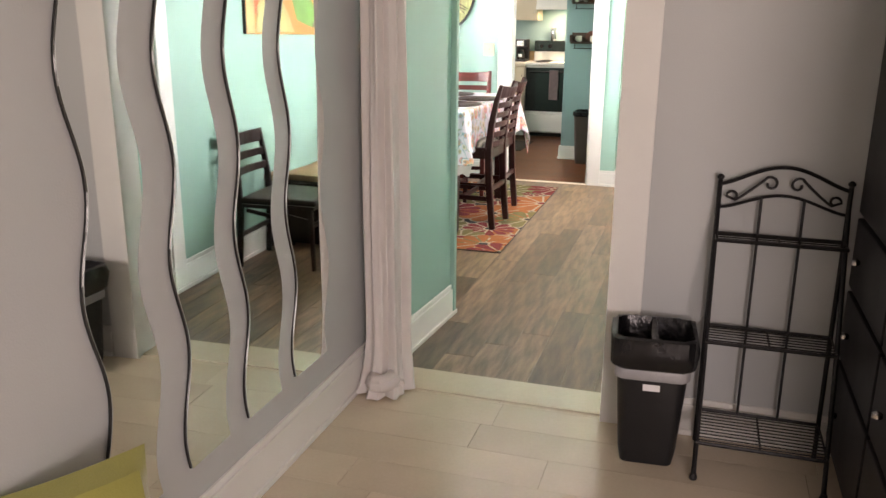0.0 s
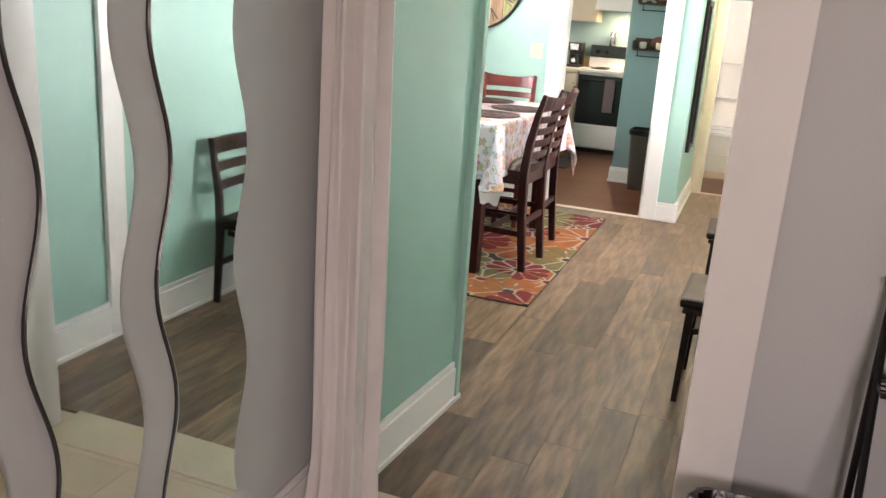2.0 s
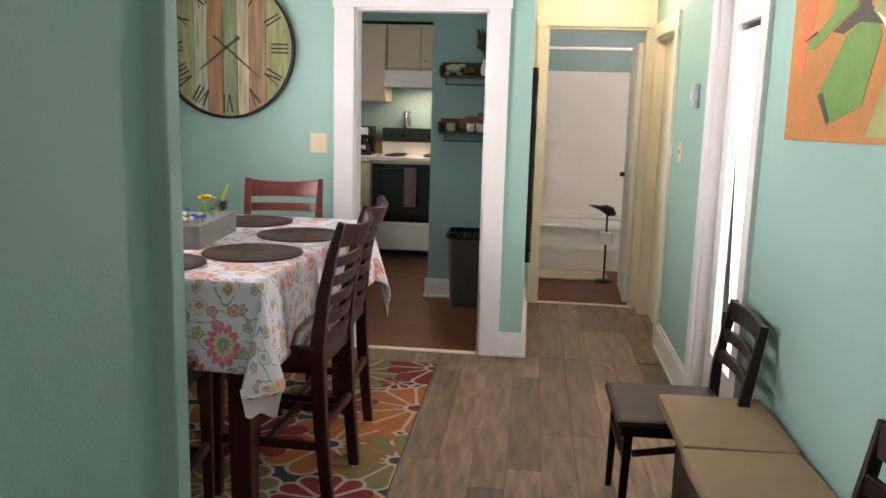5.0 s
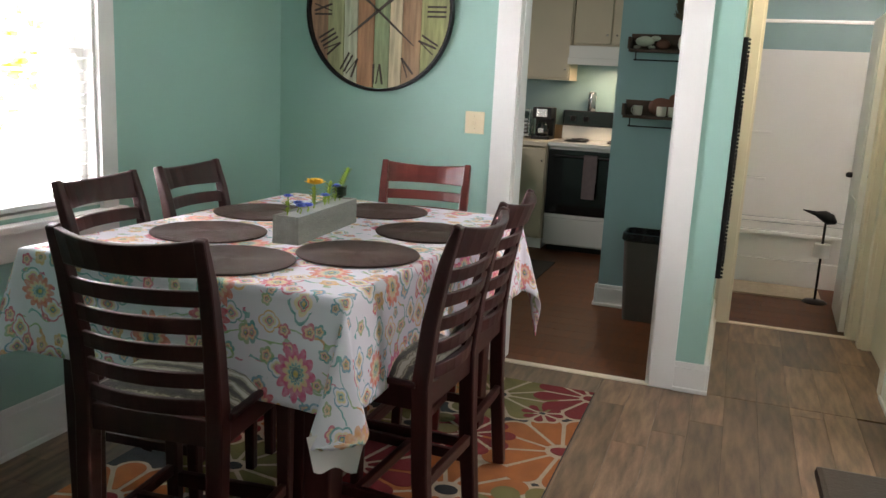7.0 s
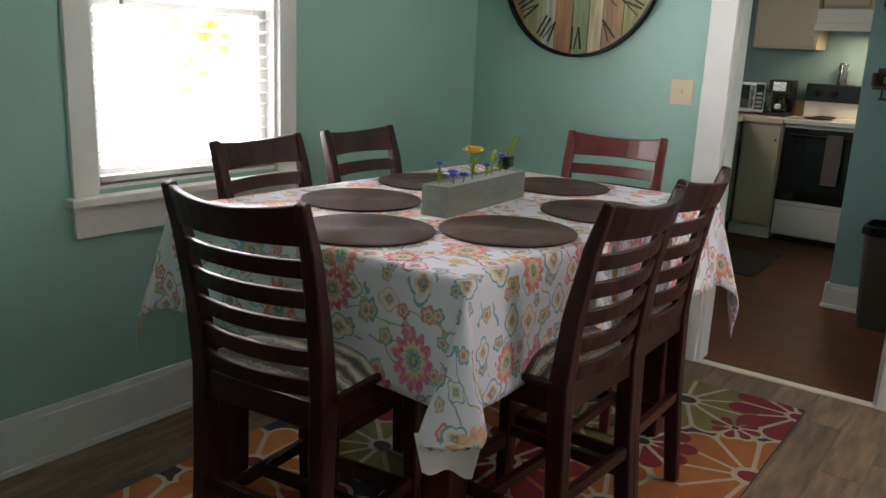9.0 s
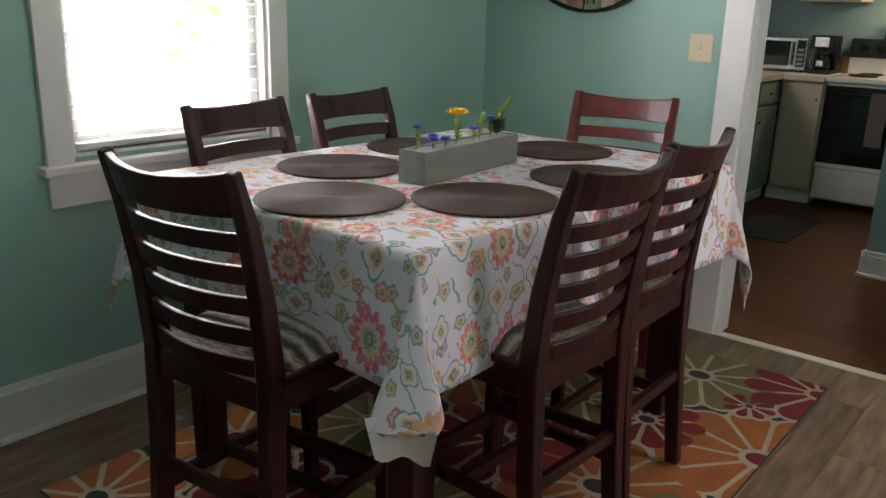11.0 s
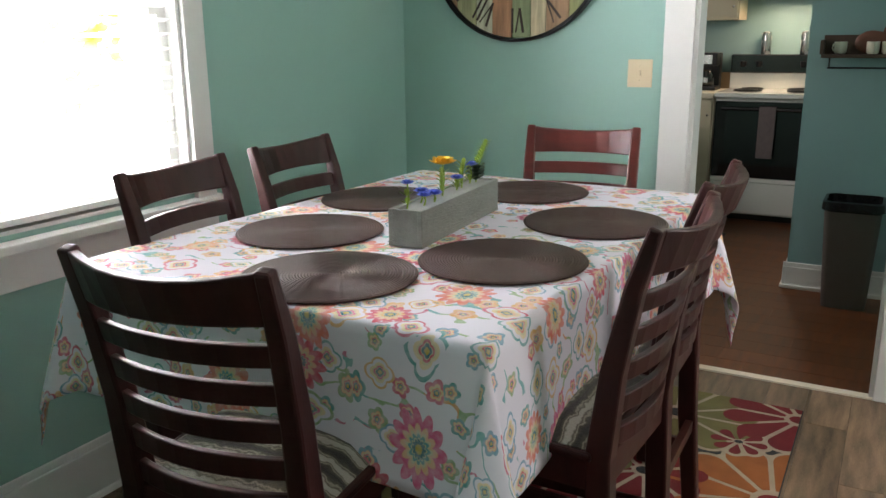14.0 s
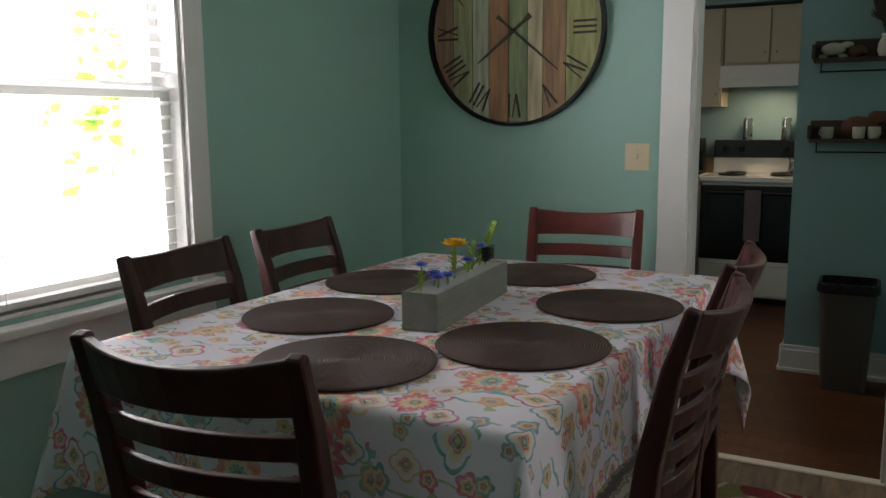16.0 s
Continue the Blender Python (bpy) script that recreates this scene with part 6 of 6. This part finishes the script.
# wall shelves with small things
SHELFW = material("rustic_shelf_wood", (0.060, 0.030, 0.018), 0.6, vary=0.35, scale=6, bump=0.2, fine=50, stretch=(1, 5, 5))
POT = material("glazed_white_ceramic", (0.60, 0.55, 0.46), 0.3, vary=0.06, scale=8, bump=0)
TERRA = material("russet_ceramic", (0.14, 0.045, 0.025), 0.55, vary=0.3, scale=9, bump=0.15)
TWIG = material("dry_twigs", (0.10, 0.075, 0.045), 0.9, vary=0.3, scale=30, bump=0)
for z in (1.70, 1.285):
    sf = thing("wall_shelf", pose(-1.10, 6.085, z), "small rustic wooden wall shelf with black wire bracket", "shelf", "kitchen wall shelves")
    part("board", B(-0.225, 0.225, -0.125, 0, 0, 0.018, bevel=0.002), SHELFW, sf)
    part("back", B(-0.225, 0.225, -0.016, 0, 0.018, 0.115, bevel=0.002), SHELFW, sf)
    for s in (-1, 1):
        part("end", B(s * 0.225 - 0.008, s * 0.225 + 0.008, -0.125, -0.016, 0.018, 0.09, bevel=0.002), SHELFW, sf)
    part("bracket", sweep(bmesh.new(), [(-0.19, -0.02, 0.0), (-0.19, -0.02, -0.05), (-0.19, -0.10, -0.05), (0.19, -0.10, -0.05), (0.19, -0.02, -0.05), (0.19, -0.02, 0.0)], 0.005, sides=6), BLACK, sf)


def lump(name, mat, loc, r, sc, label, cat, seed=0, extra=()):
    bm = bmesh.new()
    bmesh.ops.create_icosphere(bm, subdivisions=3, radius=r)
    for (dx, dy, dz, r2) in extra:
        bmesh.ops.create_icosphere(bm, subdivisions=2, radius=r2, matrix=Matrix.Translation((dx, dy, dz)))
    for v in bm.verts:
        v.co = Vector((v.co.x * sc[0], v.co.y * sc[1], v.co.z * sc[2])) * (1 + 0.12 * noise.noise(v.co * 28 + Vector((seed, 0, 0))))
    lo = min(v.co.z for v in bm.verts)
    for v in bm.verts:
        v.co.z -= lo
    ob = tagged(part(name, bm, mat, smooth=True), label, cat)
    ob.location = loc
    return ob


lump("cow_figurine", POT, (-1.235, 6.02, 1.719), 0.04, (1.5, 0.75, 0.8), "white and brown animal figurine on the kitchen shelf", "figurine", 1, ((0.045, 0, 0.025, 0.022), (0.03, 0.0, -0.045, 0.015), (-0.03, 0, -0.045, 0.015)))
lump("brown_figurine", TERRA, (-1.12, 6.025, 1.719), 0.036, (1.2, 0.8, 0.9), "brown ceramic figurine on the kitchen shelf", "figurine", 3)
vs = thing("dried_bouquet", pose(-0.99, 6.02, 1.719), "brown jug holding a bunch of dry twigs on the shelf", "vase")
part("jug", lathe(bmesh.new(), [(0.03, 0), (0.042, 0.03), (0.038, 0.07), (0.022, 0.10), (0.028, 0.115)], 20), POT, vs, smooth=True)
bm = bmesh.new()
for k in range(300):
    a, sp = random.uniform(0, 6.28), random.uniform(0, 1) ** 0.6
    sweep(bm, [(0, 0, 0.10), (0.03 * sp * math.cos(a), 0.025 * sp * math.sin(a), 0.18), (0.085 * sp * math.cos(a), 0.05 * sp * math.sin(a) - 0.01, random.uniform(0.20, 0.34))], [0.003, 0.0035, 0.003], sides=3)
part("twigs", bm, TWIG, vs)
for x in (-1.25, -1.10, -1.03):
    cp = thing("coffee_mug", pose(x + 0.01, 6.017, 1.304, 0, 0, x * 400), "small cream ceramic mug on the kitchen shelf", "mug", "mugs on the shelf")
    part("cup", lathe(bmesh.new(), [(0.022, 0), (0.03, 0.01), (0.031, 0.062), (0.028, 0.062), (0.024, 0.012)], 20), POT, cp, smooth=True)
    part("handle", sweep(bmesh.new(), [(0.029 + 0.018 * math.sin(k * 0.4), 0, 0.034 + 0.018 * math.cos(k * 0.4)) for k in range(9)], 0.004, sides=6), POT, cp)
lump("rooster_figurine", TERRA, (-1.09, 6.053, 1.3045), 0.052, (1.75, 0.24, 1.12), "russet ceramic hen figurine behind the mugs", "figurine", 6, ((0.05, 0, 0.05, 0.03),))

# ---- bathroom ----
TUBW = material("white_acrylic", (0.74, 0.74, 0.72), 0.22, vary=0.02, scale=3, bump=0, coat=0.2)
tb = thing("bathtub", pose(0, 0, 0), "white built-in bathtub with stepped apron", "bathtub")
part("apron", B(-0.795, 0.60, 7.46, 7.50, 0.0, 0.20, bevel=0.006), TUBW, tb)
part("apron_upper", B(-0.795, 0.60, 7.485, 7.52, 0.20, 0.385, bevel=0.006), TUBW, tb)
bm = B(-0.795, 0.60, 7.465, 7.54, 0.385, 0.42, bevel=0.012)
box(bm, -0.795, 0.60, 8.24, 8.31, 0.385, 0.42, bevel=0.012), box(bm, -0.795, -0.70, 7.54, 8.24, 0.385, 0.42), box(bm, 0.52, 0.60, 7.54, 8.24, 0.385, 0.42)
part("rim", bm, TUBW, tb)
part("basin", B(-0.72, 0.54, 7.53, 8.25, 0.04, 0.08), TUBW, tb)
bm = B(-0.72, 0.54, 8.20, 8.24, 0.08, 0.385)
box(bm, -0.76, -0.72, 7.53, 8.24, 0.08, 0.385), box(bm, 0.54, 0.58, 7.53, 8.24, 0.08, 0.385)
part("basin_side", bm, TUBW, tb)
sr = thing("tub_surround", pose(0, 0, 0), "glossy white moulded shower surround around the tub", "shower surround")
part("back_panel", B(-0.78, 0.60, 8.30, 8.318, 0.42, 1.86, bevel=0.004), TUBW, sr)
part("side_panel", B(-0.798, -0.782, 7.50, 8.30, 0.42, 1.86, bevel=0.004), TUBW, sr)
part("end_panel", B(0.60, 0.618, 7.47, 8.318, 0.0, 1.86, bevel=0.004), TUBW, sr)
for z in (0.75, 1.15):
    part("ledge", B(-0.70, -0.35, 8.25, 8.30, z, z + 0.02, bevel=0.006), TUBW, sr)
structure("wall_tub_end", B(0.62, 0.95, 7.47, 8.32, 0, H), CREAM, "bathroom wall behind the tub faucet", "wall")
rd = thing("shower_rod", pose(0, 0, 0), "straight white shower curtain rod", "shower rod")
part("rod", sweep(bmesh.new(), [(-0.79, 7.50, 2.03), (0.615, 7.50, 2.03)], 0.014, sides=10), TUBW, rd, smooth=True)
for x in (-0.79, 0.607):
    part("flange", sweep(bmesh.new(), [(x, 7.50, 2.03), (x + 0.008, 7.50, 2.03)], 0.03, sides=14), TUBW, rd)
shd = thing("wall_shower", pose(0.60, 7.85, 1.84), "small chrome shower head above the tub", "shower")
part("arm", sweep(bmesh.new(), [(0.0, 0, 0.0), (-0.08, 0, 0.02), (-0.14, 0, -0.02)], 0.009, sides=8), CHROME, shd, smooth=True)
part("rose", lathe(bmesh.new(), [(0.03, -0.05), (0.034, -0.04), (0.012, 0.0)], 16, -0.15, 0, -0.01), CHROME, shd, smooth=True)
fct = thing("tub_faucet", pose(0.60, 7.86, 0.0), "chrome tub spout and round valve handle", "faucet")
part("spout", sweep(bmesh.new(), [(0, 0, 0.56), (-0.10, 0, 0.56), (-0.12, 0, 0.54)], 0.022, sides=10), CHROME, fct, smooth=True)
part("valve", sweep(bmesh.new(), [(0, 0, 0.80), (-0.05, 0, 0.80)], 0.05, sides=18), CHROME, fct, smooth=True)
tagged(part("bath_mat", B(-0.60, 0.10, 6.98, 7.40, 0.001, 0.016, bevel=0.005), RCREAM, smooth=True), "beige pile bath mat on the bathroom floor", "bath mat")
ts = thing("toilet_paper_stand", pose(0.05, 6.98, 0.0), "freestanding black bird-topped toilet paper stand", "toilet paper stand")
part("foot", lathe(bmesh.new(), [(0.085, 0), (0.09, 0.006), (0.07, 0.018), (0.02, 0.026)], 24), BLACK, ts, smooth=True)
part("pole", sweep(bmesh.new(), [(0, 0, 0.02), (0, 0, 0.62)], 0.009, sides=8), BLACK, ts)
part("paper_roll", lathe(bmesh.new(), [(0.018, 0.34), (0.055, 0.34), (0.055, 0.44), (0.018, 0.44)], 24), LABELW, ts, "white toilet paper roll", smooth=True)
bm = bmesh.new()
sweep(bm, [(0.07, 0, 0.60), (0.03, 0, 0.62), (-0.02, 0, 0.645), (-0.07, 0, 0.655), (-0.16, 0, 0.675)], [0.012, 0.045, 0.04, 0.018, 0.004], sides=10)
part("bird_top", bm, BLACK, ts, "black bird-shaped finial", smooth=True)

# ---- floor pieces ----


def plank_bm(w, l_, t=0.006):
    return B(-w / 2 + 0.0008, w / 2 - 0.0008, -l_ / 2 + 0.0008, l_ / 2 - 0.0008, -t, 0.0, bevel=0.0)


def lay(owner, mat, x0, x1, y0, y1, w, l_, along, seed, skip=None):
    """Staggered boards over a rectangle; boards of one size share a mesh."""
    rng = random.Random(seed)
    cache = {}
    rows_n = math.ceil(((x1 - x0) if along == "y" else (y1 - y0)) / w - 1e-6)
    for i in range(rows_n):
        a0 = (x0 if along == "y" else y0) + i * w
        a1 = min(a0 + w, x1 if along == "y" else y1)
        lo, hi = (y0, y1) if along == "y" else (x0, x1)
        c = lo - rng.uniform(0.1, 0.9) * l_
        while c < hi:
            s, e = max(c, lo), min(c + l_, hi)
            c += l_
            if e - s < 0.03:
                continue
            key = (round(a1 - a0, 3), round(e - s, 2))
            if key not in cache:
                me = bpy.data.meshes.new("plank")
                bm = plank_bm(a1 - a0, e - s)
                bmesh.ops.recalc_face_normals(bm, faces=bm.faces[:])
                bm.to_mesh(me)
                bm.free()
                me.materials.append(mat)
                cache[key] = me
            ob = new("plank", cache[key])
            ob.parent = owner
            m_, n_ = (a0 + a1) / 2, (s + e) / 2
            ob.location = (m_, n_, 0) if along == "y" else (n_, m_, 0)
            ob.rotation_euler = (0, 0, (math.pi if rng.random() < 0.5 else 0) + (0 if along == "y" else math.pi / 2))


lay(floor, PLANK, XL, -1.116, 0.70, 4.655, 0.148, 1.20, "y", 4)
lay(floor, PLANK, -1.116, 0.40, 0.07, 4.655, 0.148, 1.20, "y", 9)
lay(floor, PLANK, -0.672, 0.40, 4.656, 6.08, 0.148, 1.20, "y", 7)
lay(floor_front, TILE, XM, 2.9, -5.03, DF + 0.03, 0.195, 1.20, "x", 8)
lay(floor_kitchen, KPLANK, -3.16, -0.76, 4.67, 8.4, 0.14, 1.25, "x", 5)
lay(floor_bath, KPLANK, -0.76, 0.94, 6.1, 7.5, 0.14, 1.25, "x", 6)
